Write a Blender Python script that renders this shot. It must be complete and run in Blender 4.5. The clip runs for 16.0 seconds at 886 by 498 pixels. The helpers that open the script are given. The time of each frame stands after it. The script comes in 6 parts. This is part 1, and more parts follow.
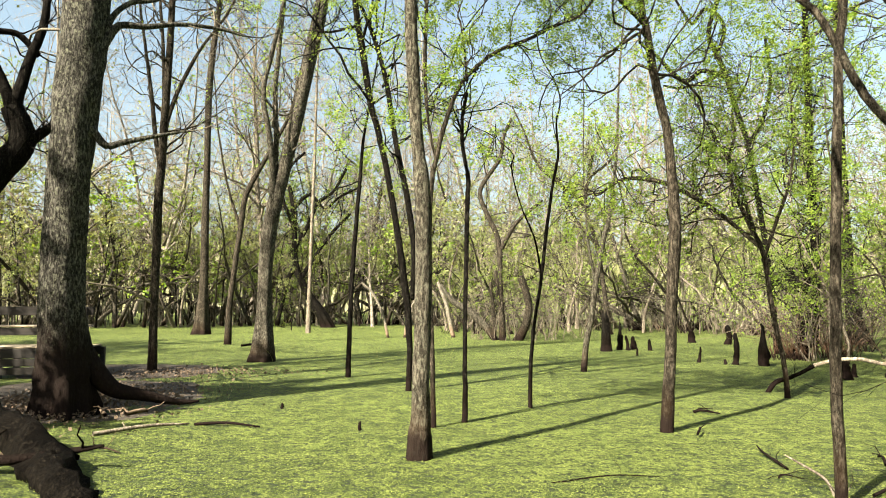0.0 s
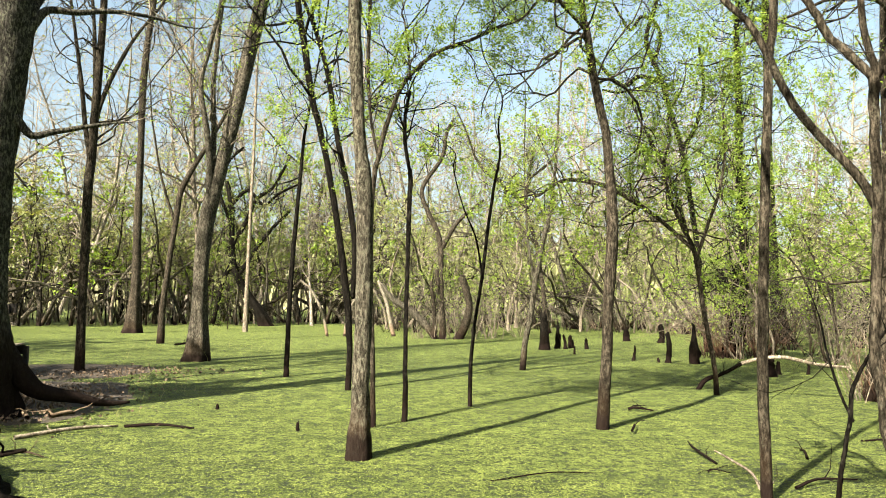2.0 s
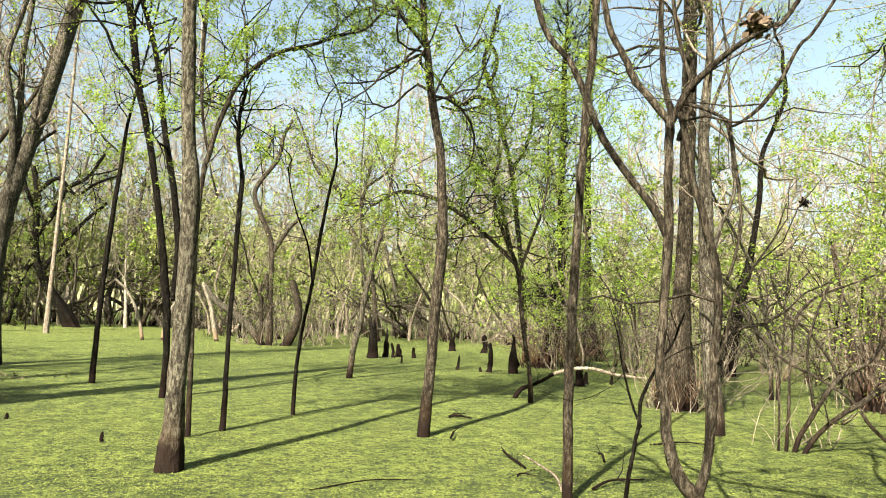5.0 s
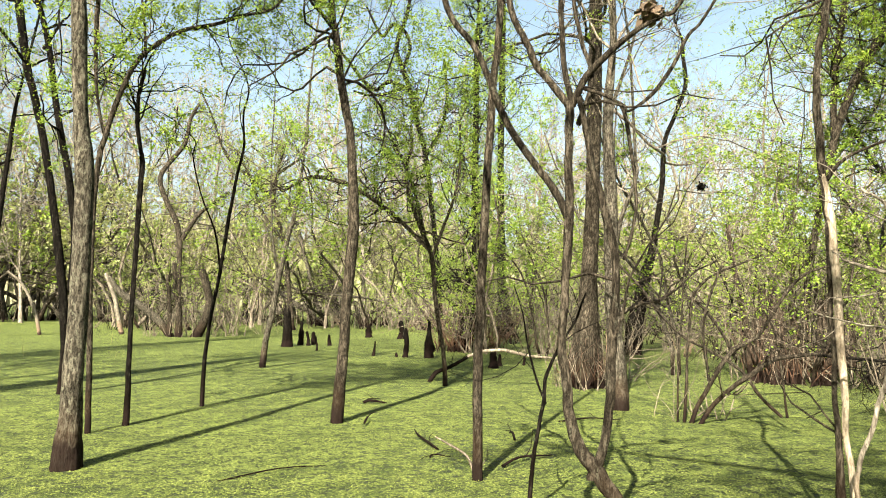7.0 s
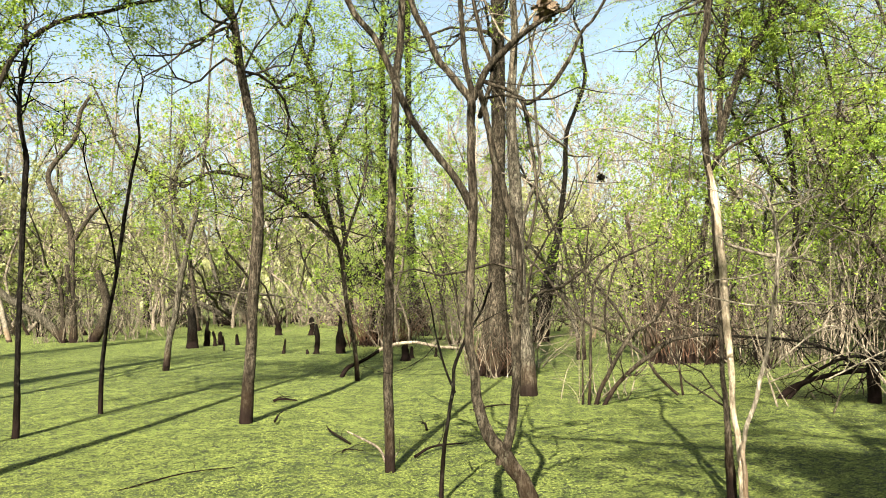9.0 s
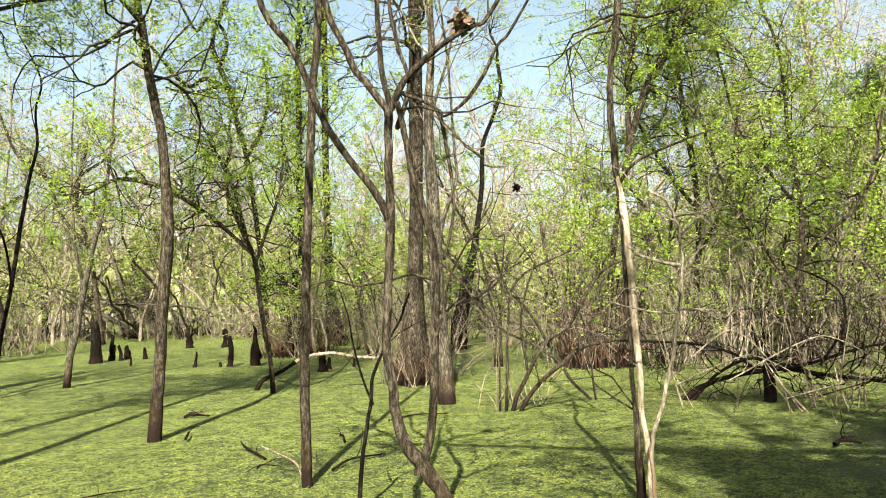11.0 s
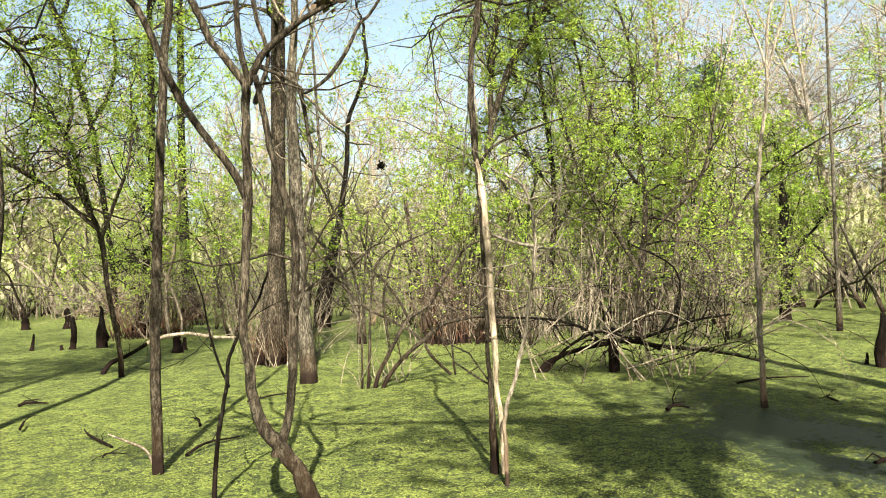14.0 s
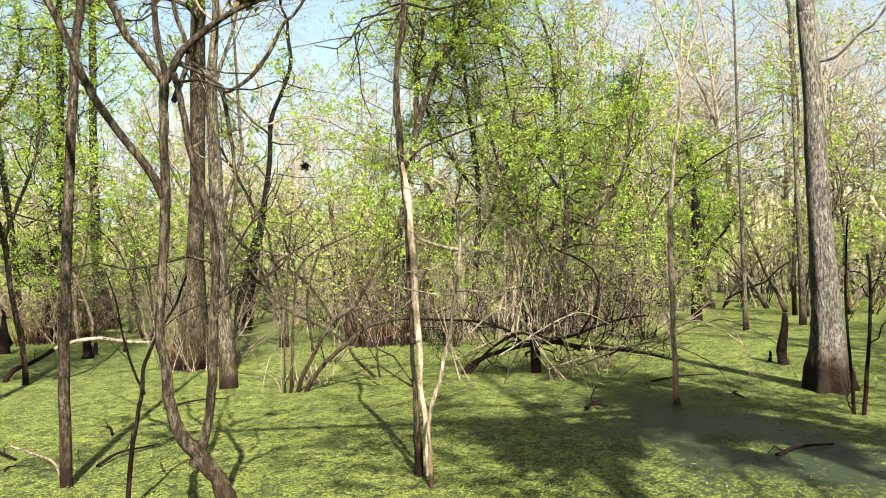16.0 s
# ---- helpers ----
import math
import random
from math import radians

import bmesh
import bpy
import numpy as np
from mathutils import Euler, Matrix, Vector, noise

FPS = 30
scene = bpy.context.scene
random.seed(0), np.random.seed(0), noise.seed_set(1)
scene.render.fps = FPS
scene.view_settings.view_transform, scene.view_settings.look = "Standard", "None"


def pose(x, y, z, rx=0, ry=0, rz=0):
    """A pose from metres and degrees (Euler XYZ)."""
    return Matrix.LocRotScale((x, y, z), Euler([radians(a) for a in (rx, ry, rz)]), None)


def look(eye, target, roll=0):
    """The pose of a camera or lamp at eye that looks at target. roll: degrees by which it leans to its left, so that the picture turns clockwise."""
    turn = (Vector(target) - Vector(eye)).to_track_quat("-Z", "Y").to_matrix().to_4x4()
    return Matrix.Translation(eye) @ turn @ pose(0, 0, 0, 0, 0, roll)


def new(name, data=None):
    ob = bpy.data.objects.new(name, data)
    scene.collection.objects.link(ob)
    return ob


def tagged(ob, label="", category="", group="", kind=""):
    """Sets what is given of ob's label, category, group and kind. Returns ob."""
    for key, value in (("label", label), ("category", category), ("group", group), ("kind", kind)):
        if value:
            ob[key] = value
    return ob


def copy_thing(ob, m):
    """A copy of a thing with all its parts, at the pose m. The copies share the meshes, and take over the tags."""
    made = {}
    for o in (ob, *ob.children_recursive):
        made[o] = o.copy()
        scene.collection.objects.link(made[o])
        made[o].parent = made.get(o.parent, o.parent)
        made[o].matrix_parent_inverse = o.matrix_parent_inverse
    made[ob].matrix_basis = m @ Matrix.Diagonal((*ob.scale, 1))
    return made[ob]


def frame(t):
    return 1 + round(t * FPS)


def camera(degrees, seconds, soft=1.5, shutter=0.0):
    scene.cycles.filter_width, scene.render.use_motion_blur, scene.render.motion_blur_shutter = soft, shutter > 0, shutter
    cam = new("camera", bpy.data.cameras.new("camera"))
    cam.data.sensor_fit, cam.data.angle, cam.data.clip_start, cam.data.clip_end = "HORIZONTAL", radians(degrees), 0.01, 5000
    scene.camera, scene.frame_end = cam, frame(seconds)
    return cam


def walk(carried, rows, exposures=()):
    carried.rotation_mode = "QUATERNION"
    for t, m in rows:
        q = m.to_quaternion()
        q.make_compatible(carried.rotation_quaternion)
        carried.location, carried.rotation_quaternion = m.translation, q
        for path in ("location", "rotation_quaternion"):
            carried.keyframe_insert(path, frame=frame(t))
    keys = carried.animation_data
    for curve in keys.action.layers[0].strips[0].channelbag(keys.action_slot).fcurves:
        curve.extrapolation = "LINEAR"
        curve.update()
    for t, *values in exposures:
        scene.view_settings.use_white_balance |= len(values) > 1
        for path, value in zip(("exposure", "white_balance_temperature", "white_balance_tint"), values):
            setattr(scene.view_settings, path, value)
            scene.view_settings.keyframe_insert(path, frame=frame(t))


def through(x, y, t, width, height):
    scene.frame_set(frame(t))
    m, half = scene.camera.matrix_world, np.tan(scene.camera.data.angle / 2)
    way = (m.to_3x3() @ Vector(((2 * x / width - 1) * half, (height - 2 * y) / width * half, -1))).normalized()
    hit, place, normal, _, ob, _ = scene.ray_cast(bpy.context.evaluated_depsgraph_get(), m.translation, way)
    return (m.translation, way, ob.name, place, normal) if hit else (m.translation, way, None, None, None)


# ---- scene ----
cam = camera(64.03, 16.0, soft=1.0)
# seconds, place, turn (rx, ry, rz)
PATH = [
    (0, (0.000, 0.000, 2.001), (94.23, -0.07, -0.00)),
    (0.5, (0.005, -0.006, 2.001), (93.94, -0.02, -0.72)),
    (1, (0.004, -0.004, 1.995), (93.94, -0.12, -1.60)),
    (1.5, (-0.001, -0.007, 2.004), (94.16, -0.47, -3.01)),
    (2, (-0.009, 0.023, 2.005), (94.14, -0.32, -4.80)),
    (2.5, (0.013, 0.011, 2.016), (94.42, -0.60, -6.58)),
    (3, (0.011, 0.003, 2.006), (95.24, -0.42, -8.44)),
    (3.5, (0.017, -0.022, 2.017), (95.99, -0.27, -10.52)),
    (4, (0.003, -0.034, 2.012), (95.76, -0.63, -12.70)),
    (4.5, (0.007, -0.043, 2.019), (95.26, -1.62, -15.54)),
    (5, (0.018, -0.058, 2.020), (95.04, -2.11, -18.32)),
    (7.5, (0.106, -0.114, 1.986), (93.86, -0.33, -26.68)),
    (8, (0.106, -0.131, 1.982), (93.58, 0.04, -28.75)),
    (8.5, (0.102, -0.143, 1.987), (93.37, 0.12, -30.41)),
    (9, (0.120, -0.144, 1.985), (93.58, 0.96, -32.02)),
    (11.5, (0.119, -0.165, 2.012), (93.98, 1.44, -40.41)),
    (12, (0.114, -0.184, 2.015), (93.69, 1.32, -42.35)),
    (12.5, (0.129, -0.197, 2.019), (93.22, 1.20, -44.36)),
    (13, (0.120, -0.194, 2.037), (92.74, 1.30, -46.33)),
    (13.5, (0.130, -0.202, 2.031), (92.26, 1.35, -47.87)),
    (14, (0.130, -0.207, 2.033), (91.90, 1.68, -49.43)),
    (14.5, (0.131, -0.205, 2.033), (91.67, 1.89, -51.03)),
    (15, (0.130, -0.202, 2.043), (91.42, 1.55, -52.48)),
    (15.5, (0.120, -0.209, 2.041), (91.62, 1.76, -54.09)),
    (16, (0.115, -0.216, 2.048), (91.85, 1.64, -55.51)),
]
walk(cam, [(t, pose(*p, *a)) for t, p, a in PATH], [(0.0, 2.46, 7250, 7), (16.0, 2.46, 7250, 7)])

# ---- light ----
SUN_AZ, SUN_EL = 227.0, 41.0          # degrees, from +x towards +y, and above the horizon
world = bpy.data.worlds.new("sky")
scene.world = world
world.use_nodes = True
wn = world.node_tree
sky = wn.nodes.new("ShaderNodeTexSky")
sky.sky_type = "NISHITA"
sky.sun_disc = False
sky.sun_elevation, sky.sun_rotation = radians(SUN_EL), radians(90.0 - SUN_AZ)
sky.air_density, sky.dust_density, sky.ozone_density = 1.0, 3.0, 1.5
haze = wn.nodes.new("ShaderNodeHueSaturation")      # thin bright haze pales the blue
haze.inputs["Saturation"].default_value, haze.inputs["Value"].default_value, haze.inputs["Hue"].default_value = 0.86, 1.13, 0.485
wn.links.new(sky.outputs[0], haze.inputs["Color"])
wn.links.new(haze.outputs[0], wn.nodes["Background"].inputs[0])
wn.nodes["Background"].inputs[1].default_value = 0.05
sun_dir = Vector((math.cos(radians(SUN_AZ)) * math.cos(radians(SUN_EL)), math.sin(radians(SUN_AZ)) * math.cos(radians(SUN_EL)), math.sin(radians(SUN_EL))))
sun = new("sun", bpy.data.lights.new("sun", "SUN"))
sun.data.energy, sun.data.angle, sun.data.color = 5.0, radians(0.6), (1.0, 0.95, 0.86)
sun.matrix_world = look(sun_dir * 60, (0, 0, 0))


# ---- materials ----
def material(name):
    m = bpy.data.materials.new(name)
    m.use_nodes = True
    return m, m.node_tree.nodes, m.node_tree.links, m.node_tree.nodes["Principled BSDF"]


def noise_tex(n, l, vec, scale, detail=4.0, rough=0.6, stretch=None):
    t = n.new("ShaderNodeTexNoise")
    t.inputs["Scale"].default_value, t.inputs["Detail"].default_value, t.inputs["Roughness"].default_value = scale, detail, rough
    if stretch:
        mp = n.new("ShaderNodeMapping")
        mp.inputs["Scale"].default_value = stretch
        l.new(vec, mp.inputs["Vector"])
        vec = mp.outputs["Vector"]
    l.new(vec, t.inputs["Vector"])
    return t.outputs["Fac"]


def ramp(n, l, fac, stops):
    r = n.new("ShaderNodeValToRGB")
    while len(r.color_ramp.elements) < len(stops):
        r.color_ramp.elements.new(0.5)
    for e, (p, c) in zip(r.color_ramp.elements, stops):
        e.position, e.color = p, (*c, 1.0) if len(c) == 3 else c
    l.new(fac, r.inputs["Fac"])
    return r.outputs["Color"]


def mix(n, l, fac, a, b, kind="MIX"):
    m = n.new("ShaderNodeMix")
    m.data_type, m.blend_type = "RGBA", kind
    for socket, v in ((m.inputs["Factor"], fac), (m.inputs["A"], a), (m.inputs["B"], b)):
        if isinstance(v, bpy.types.NodeSocket):
            l.new(v, socket)
        elif isinstance(v, (int, float)):
            socket.default_value = v
        else:
            socket.default_value = (*v, 1.0)
    return m.outputs["Result"]


def bark(name, dark, mid, light, lichen=0.0, stain=0.3, strength=0.9, plate=1.0, rise=1.0):
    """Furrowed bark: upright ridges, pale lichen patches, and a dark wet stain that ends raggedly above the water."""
    m, n, l, b = material(name)
    pos = n.new("ShaderNodeNewGeometry").outputs["Position"]
    ridges = noise_tex(n, l, pos, 34.0, 6.0, 0.72, (1, 1, 0.28))
    blotch = noise_tex(n, l, pos, 3.2, 4.0, 0.6)
    fine = noise_tex(n, l, pos, 90.0, 3.0, 0.7, (1, 1, 0.5))
    base = ramp(n, l, ridges, [(0.42, dark), (0.50, mid), (0.60, light)])
    plates = noise_tex(n, l, pos, 11.0, 5.0, 0.7, (1, 1, 0.3 + 0.6 * (1 - plate)))
    base = mix(n, l, 1.0, base, ramp(n, l, plates, [(0.38, (1 - 0.7 * plate, 1 - 0.71 * plate, 1 - 0.72 * plate)), (0.50, (0.9, 0.9, 0.9)), (0.62, (1 + 0.45 * plate, 1 + 0.45 * plate, 1 + 0.45 * plate))]), "MULTIPLY")
    base = mix(n, l, ramp(n, l, fine, [(0.35, (0, 0, 0)), (0.7, (0.7, 0.7, 0.7))]), base, mix(n, l, 0.5, base, light), "MIX")
    base = mix(n, l, ramp(n, l, blotch, [(0.4, (0.0, 0.0, 0.0)), (0.72, (0.8, 0.8, 0.8))]), base, mix(n, l, 0.6, base, dark))
    if lichen:
        spots = noise_tex(n, l, pos, 22.0, 6.0, 0.8, (1, 1, 0.55))
        base = mix(n, l, ramp(n, l, spots, [(0.60 - 0.12 * lichen, (0, 0, 0)), (0.70 - 0.12 * lichen, (lichen, lichen, lichen))]), base, (0.17, 0.17, 0.125))
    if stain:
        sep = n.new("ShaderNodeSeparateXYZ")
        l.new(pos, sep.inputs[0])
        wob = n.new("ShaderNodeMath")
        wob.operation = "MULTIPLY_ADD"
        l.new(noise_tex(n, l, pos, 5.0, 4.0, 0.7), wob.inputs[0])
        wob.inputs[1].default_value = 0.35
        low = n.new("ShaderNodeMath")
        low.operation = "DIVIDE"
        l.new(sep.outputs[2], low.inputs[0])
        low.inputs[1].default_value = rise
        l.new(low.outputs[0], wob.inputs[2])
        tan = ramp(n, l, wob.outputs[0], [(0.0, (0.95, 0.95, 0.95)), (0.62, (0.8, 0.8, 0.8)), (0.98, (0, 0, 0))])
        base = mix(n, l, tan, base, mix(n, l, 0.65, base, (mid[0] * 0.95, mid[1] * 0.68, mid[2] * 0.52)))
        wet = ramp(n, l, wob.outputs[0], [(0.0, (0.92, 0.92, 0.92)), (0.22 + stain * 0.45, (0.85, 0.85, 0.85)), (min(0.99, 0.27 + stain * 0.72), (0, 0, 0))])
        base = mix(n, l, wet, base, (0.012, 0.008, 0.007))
    l.new(base, b.inputs["Base Color"])
    b.inputs["Roughness"].default_value = 0.9
    b.inputs["Specular IOR Level"].default_value = 0.03
    bump = n.new("ShaderNodeBump")
    bump.inputs["Strength"].default_value, bump.inputs["Distance"].default_value = strength, 0.08
    l.new(mix(n, l, 0.5, ridges, plates), bump.inputs["Height"])
    l.new(bump.outputs[0], b.inputs["Normal"])
    return m


bark_grey = bark("grey_bark", (0.006, 0.005, 0.0036), (0.038, 0.033, 0.0255), (0.135, 0.120, 0.095), 0.55, 0.3, 0.9, 0.75)
bark_lichen = bark("lichen_bark", (0.005, 0.004, 0.003), (0.036, 0.031, 0.023), (0.135, 0.121, 0.093), 0.65, 0.45, 0.9, 0.55)
bark_brown = bark("brown_bark", (0.0042, 0.0034, 0.0025), (0.0205, 0.0168, 0.0125), (0.085, 0.071, 0.053), 0.35)
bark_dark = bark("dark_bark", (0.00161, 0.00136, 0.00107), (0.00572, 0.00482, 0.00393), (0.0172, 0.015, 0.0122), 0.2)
bark_pale = bark("pale_bark", (0.06, 0.05, 0.039), (0.165, 0.143, 0.112), (0.29, 0.26, 0.208), 0.2, 0.1, 0.6, 0.7)
bark_cyp = bark("cypress_bark", (0.0114, 0.00972, 0.00806), (0.058, 0.0545, 0.049), (0.145, 0.139, 0.126), 0.2, 0.75, 0.6, 0.4)
bark_red = bark("peeling_bark", (0.008, 0.0058, 0.0044), (0.034, 0.026, 0.0195), (0.125, 0.10, 0.076), 0.1, 0.6)
torn_bark = bark("torn_bark", (0.024, 0.014, 0.010), (0.085, 0.055, 0.040), (0.21, 0.155, 0.118), 0.0, 0.3, 0.6)
bark_twig = bark("twig_bark", (0.042, 0.034, 0.025), (0.125, 0.104, 0.078), (0.27, 0.235, 0.186), 0.0, 0.0, 0.1)
# twig bark for the distance, paled with haze put into the colour
bark_haze = bark("hazed_twig_bark", (0.085, 0.072, 0.056), (0.19, 0.166, 0.134), (0.33, 0.295, 0.245), 0.0, 0.0, 0.0)


bare_wood = bark("bare_sun_bleached_wood", (0.16, 0.125, 0.085), (0.30, 0.25, 0.185), (0.42, 0.36, 0.28), 0.0, 0.0, 0.3)


def leaf_material(name, a, b_, c, through=0.4):
    """Thin leaves that let light through; each leaf has its own shade of green."""
    m, n, l, b = material(name)
    geo = n.new("ShaderNodeNewGeometry")
    col = ramp(n, l, geo.outputs["Random Per Island"], [(0.0, a), (0.5, b_), (1.0, c)])
    patch = ramp(n, l, noise_tex(n, l, geo.outputs["Position"], 0.55, 3.0), [(0.35, (0.78, 0.86, 0.86)), (0.65, (1.0, 1.0, 1.0))])
    col = mix(n, l, 1.0, col, patch, "MULTIPLY")
    l.new(col, b.inputs["Base Color"])
    b.inputs["Roughness"].default_value = 0.55
    b.inputs["Specular IOR Level"].default_value = 0.3
    tr = n.new("ShaderNodeBsdfTranslucent")
    l.new(mix(n, l, 1.0, col, (1.28, 1.12, 0.6), "MULTIPLY"), tr.inputs["Color"])
    ms = n.new("ShaderNodeMixShader")
    ms.inputs[0].default_value = through
    l.new(b.outputs[0], ms.inputs[1])
    l.new(tr.outputs[0], ms.inputs[2])
    l.new(ms.outputs[0], n["Material Output"].inputs["Surface"])
    return m


leaf_spring = leaf_material("spring_leaf", (0.085, 0.155, 0.014), (0.165, 0.252, 0.028), (0.27, 0.352, 0.058))
leaf_yellow = leaf_material("yellow_green_leaf", (0.145, 0.165, 0.055), (0.21, 0.232, 0.09), (0.29, 0.305, 0.14))
leaf_deep = leaf_material("deep_green_leaf", (0.02, 0.055, 0.02), (0.035, 0.09, 0.03), (0.07, 0.14, 0.045))
# distant leaves, greyed and lightened by haze in their colour
leaf_far = leaf_material("hazed_far_leaf", (0.14, 0.16, 0.07), (0.21, 0.23, 0.11), (0.30, 0.31, 0.165))
frond_mat = leaf_material("duckweed_frond", (0.08, 0.108, 0.018), (0.15, 0.18, 0.036), (0.25, 0.28, 0.066), 0.15)


def duckweed():
    """A floating mat of tiny bright fronds with wet dark gaps; open water and painted shade in the pool."""
    m, n, l, b = material("duckweed_water")
    pos = n.new("ShaderNodeNewGeometry").outputs["Position"]
    grains = n.new("ShaderNodeTexVoronoi")
    grains.inputs["Scale"].default_value = 55.0
    l.new(pos, grains.inputs["Vector"])
    speck = noise_tex(n, l, pos, 30.0, 8.0, 0.85)
    clump = noise_tex(n, l, pos, 9.0, 8.0, 0.74)
    drift = noise_tex(n, l, pos, 0.5, 4.0, 0.6)
    mat = ramp(n, l, speck, [(0.425, (0.008, 0.014, 0.003)), (0.50, (0.078, 0.103, 0.020)), (0.585, (0.325, 0.362, 0.098))])
    mat = mix(n, l, ramp(n, l, drift, [(0.35, (0, 0, 0)), (0.65, (1, 1, 1))]), mat, mix(n, l, 0.25, mat, (0.17, 0.213, 0.05)))
    patches = noise_tex(n, l, pos, 2.4, 5.0, 0.65)
    mat = mix(n, l, 1.0, mat, ramp(n, l, patches, [(0.40, (0.5, 0.56, 0.5)), (0.60, (1.15, 1.15, 1.15))]), "MULTIPLY")
    # where the mat thins out: small trenches everywhere, wide gaps near the bank, a pool darkened for its shade
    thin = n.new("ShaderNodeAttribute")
    thin.attribute_name = "gaps_and_shade"
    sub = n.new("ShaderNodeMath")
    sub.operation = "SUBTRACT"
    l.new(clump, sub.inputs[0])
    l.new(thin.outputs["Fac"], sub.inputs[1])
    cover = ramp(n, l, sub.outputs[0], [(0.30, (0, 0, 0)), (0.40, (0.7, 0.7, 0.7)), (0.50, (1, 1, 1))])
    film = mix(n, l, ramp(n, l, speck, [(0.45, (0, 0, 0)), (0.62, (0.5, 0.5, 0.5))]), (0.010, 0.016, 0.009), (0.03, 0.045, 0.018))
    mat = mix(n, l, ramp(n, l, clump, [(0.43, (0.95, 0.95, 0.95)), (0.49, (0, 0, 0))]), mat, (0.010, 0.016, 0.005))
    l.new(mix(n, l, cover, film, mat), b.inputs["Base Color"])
    l.new(ramp(n, l, cover, [(0.0, (0.45, 0.45, 0.45)), (1.0, (0.85, 0.85, 0.85))]), b.inputs["Roughness"])
    b.inputs["Specular IOR Level"].default_value = 0.2
    h = mix(n, l, 0.5, clump, speck)
    h = mix(n, l, cover, (0.3, 0.3, 0.3), h)
    bump = n.new("ShaderNodeBump")
    bump.inputs["Strength"].default_value, bump.inputs["Distance"].default_value = 1.0, 0.07
    l.new(h, bump.inputs["Height"])
    l.new(bump.outputs[0], b.inputs["Normal"])
    return m


water_mat = duckweed()


def earth(name, a, b_, c, scale=30.0):
    m, n, l, b = material(name)
    geo = n.new("ShaderNodeNewGeometry")
    pos = geo.outputs["Position"]
    f = noise_tex(n, l, pos, scale, 6.0, 0.7)
    col = ramp(n, l, f, [(0.3, a), (0.5, b_), (0.7, c)])
    col = mix(n, l, ramp(n, l, noise_tex(n, l, pos, 1.5), [(0.4, (0, 0, 0)), (0.7, (0.6, 0.6, 0.6))]), col, a)
    l.new(col, b.inputs["Base Color"])
    b.inputs["Roughness"].default_value = 0.95
    bump = n.new("ShaderNodeBump")
    bump.inputs["Strength"].default_value, bump.inputs["Distance"].default_value = 0.7, 0.05
    l.new(f, bump.inputs["Height"])
    l.new(bump.outputs[0], b.inputs["Normal"])
    return m


litter_mat = earth("leaf_litter_soil", (0.014, 0.010, 0.007), (0.042, 0.031, 0.021), (0.10, 0.076, 0.054))
floor_mat = earth("forest_floor", (0.04, 0.045, 0.02), (0.10, 0.09, 0.045), (0.19, 0.16, 0.09), 12.0)
dead_leaf = earth("dead_leaf", (0.06, 0.04, 0.025), (0.13, 0.09, 0.058), (0.22, 0.165, 0.115), 15.0)


def timber(name, dark, mid, light):
    """Weathered sawn board: grain and cracks along its length, grey weather stains, each board its own shade."""
    m, n, l, b = material(name)
    pos = n.new("ShaderNodeTexCoord").outputs["Object"]
    grain = noise_tex(n, l, pos, 40.0, 5.0, 0.7, (0.04, 1, 1))
    col = ramp(n, l, grain, [(0.36, dark), (0.5, mid), (0.64, light)])
    col = mix(n, l, ramp(n, l, noise_tex(n, l, pos, 2.5, 4.0), [(0.4, (0, 0, 0)), (0.7, (0.6, 0.6, 0.6))]), col, mid)
    one = ramp(n, l, n.new("ShaderNodeObjectInfo").outputs["Random"], [(0.0, (0.75, 0.75, 0.75)), (1.0, (1.15, 1.1, 1.05))])
    l.new(mix(n, l, 1.0, col, one, "MULTIPLY"), b.inputs["Base Color"])
    b.inputs["Roughness"].default_value = 0.85
    bump = n.new("ShaderNodeBump")
    bump.inputs["Strength"].default_value, bump.inputs["Distance"].default_value = 0.4, 0.01
    l.new(grain, bump.inputs["Height"])
    l.new(bump.outputs[0], b.inputs["Normal"])
    return m


# one timber twice: shade put into the fronts' colour, sunlight into the tops'
plank_shaded = timber("shaded_weathered_plank", (0.004, 0.003, 0.0022), (0.011, 0.008, 0.0055), (0.026, 0.019, 0.014))
plank_lit = timber("sunlit_plank", (0.154, 0.119, 0.077), (0.294, 0.245, 0.182), (0.406, 0.357, 0.287))
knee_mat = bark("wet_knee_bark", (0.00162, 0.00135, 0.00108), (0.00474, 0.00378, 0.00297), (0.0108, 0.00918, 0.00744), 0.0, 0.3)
grass_mat = leaf_material("dry_sedge", (0.20, 0.19, 0.07), (0.30, 0.27, 0.12), (0.42, 0.37, 0.20), 0.3)


# rotten wood taken near black, with the shade it lies in included
log_mat = bark("shaded_rotting_log", (0.0008, 0.0007, 0.0006), (0.0026, 0.0021, 0.0017), (0.014, 0.0115, 0.0085), 0.0, 0.0, 1.0)
# dark base and raised wet stain also carry the shade low on the trunk
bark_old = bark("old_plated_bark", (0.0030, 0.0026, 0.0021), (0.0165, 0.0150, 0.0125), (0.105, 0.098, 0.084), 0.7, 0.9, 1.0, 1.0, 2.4)


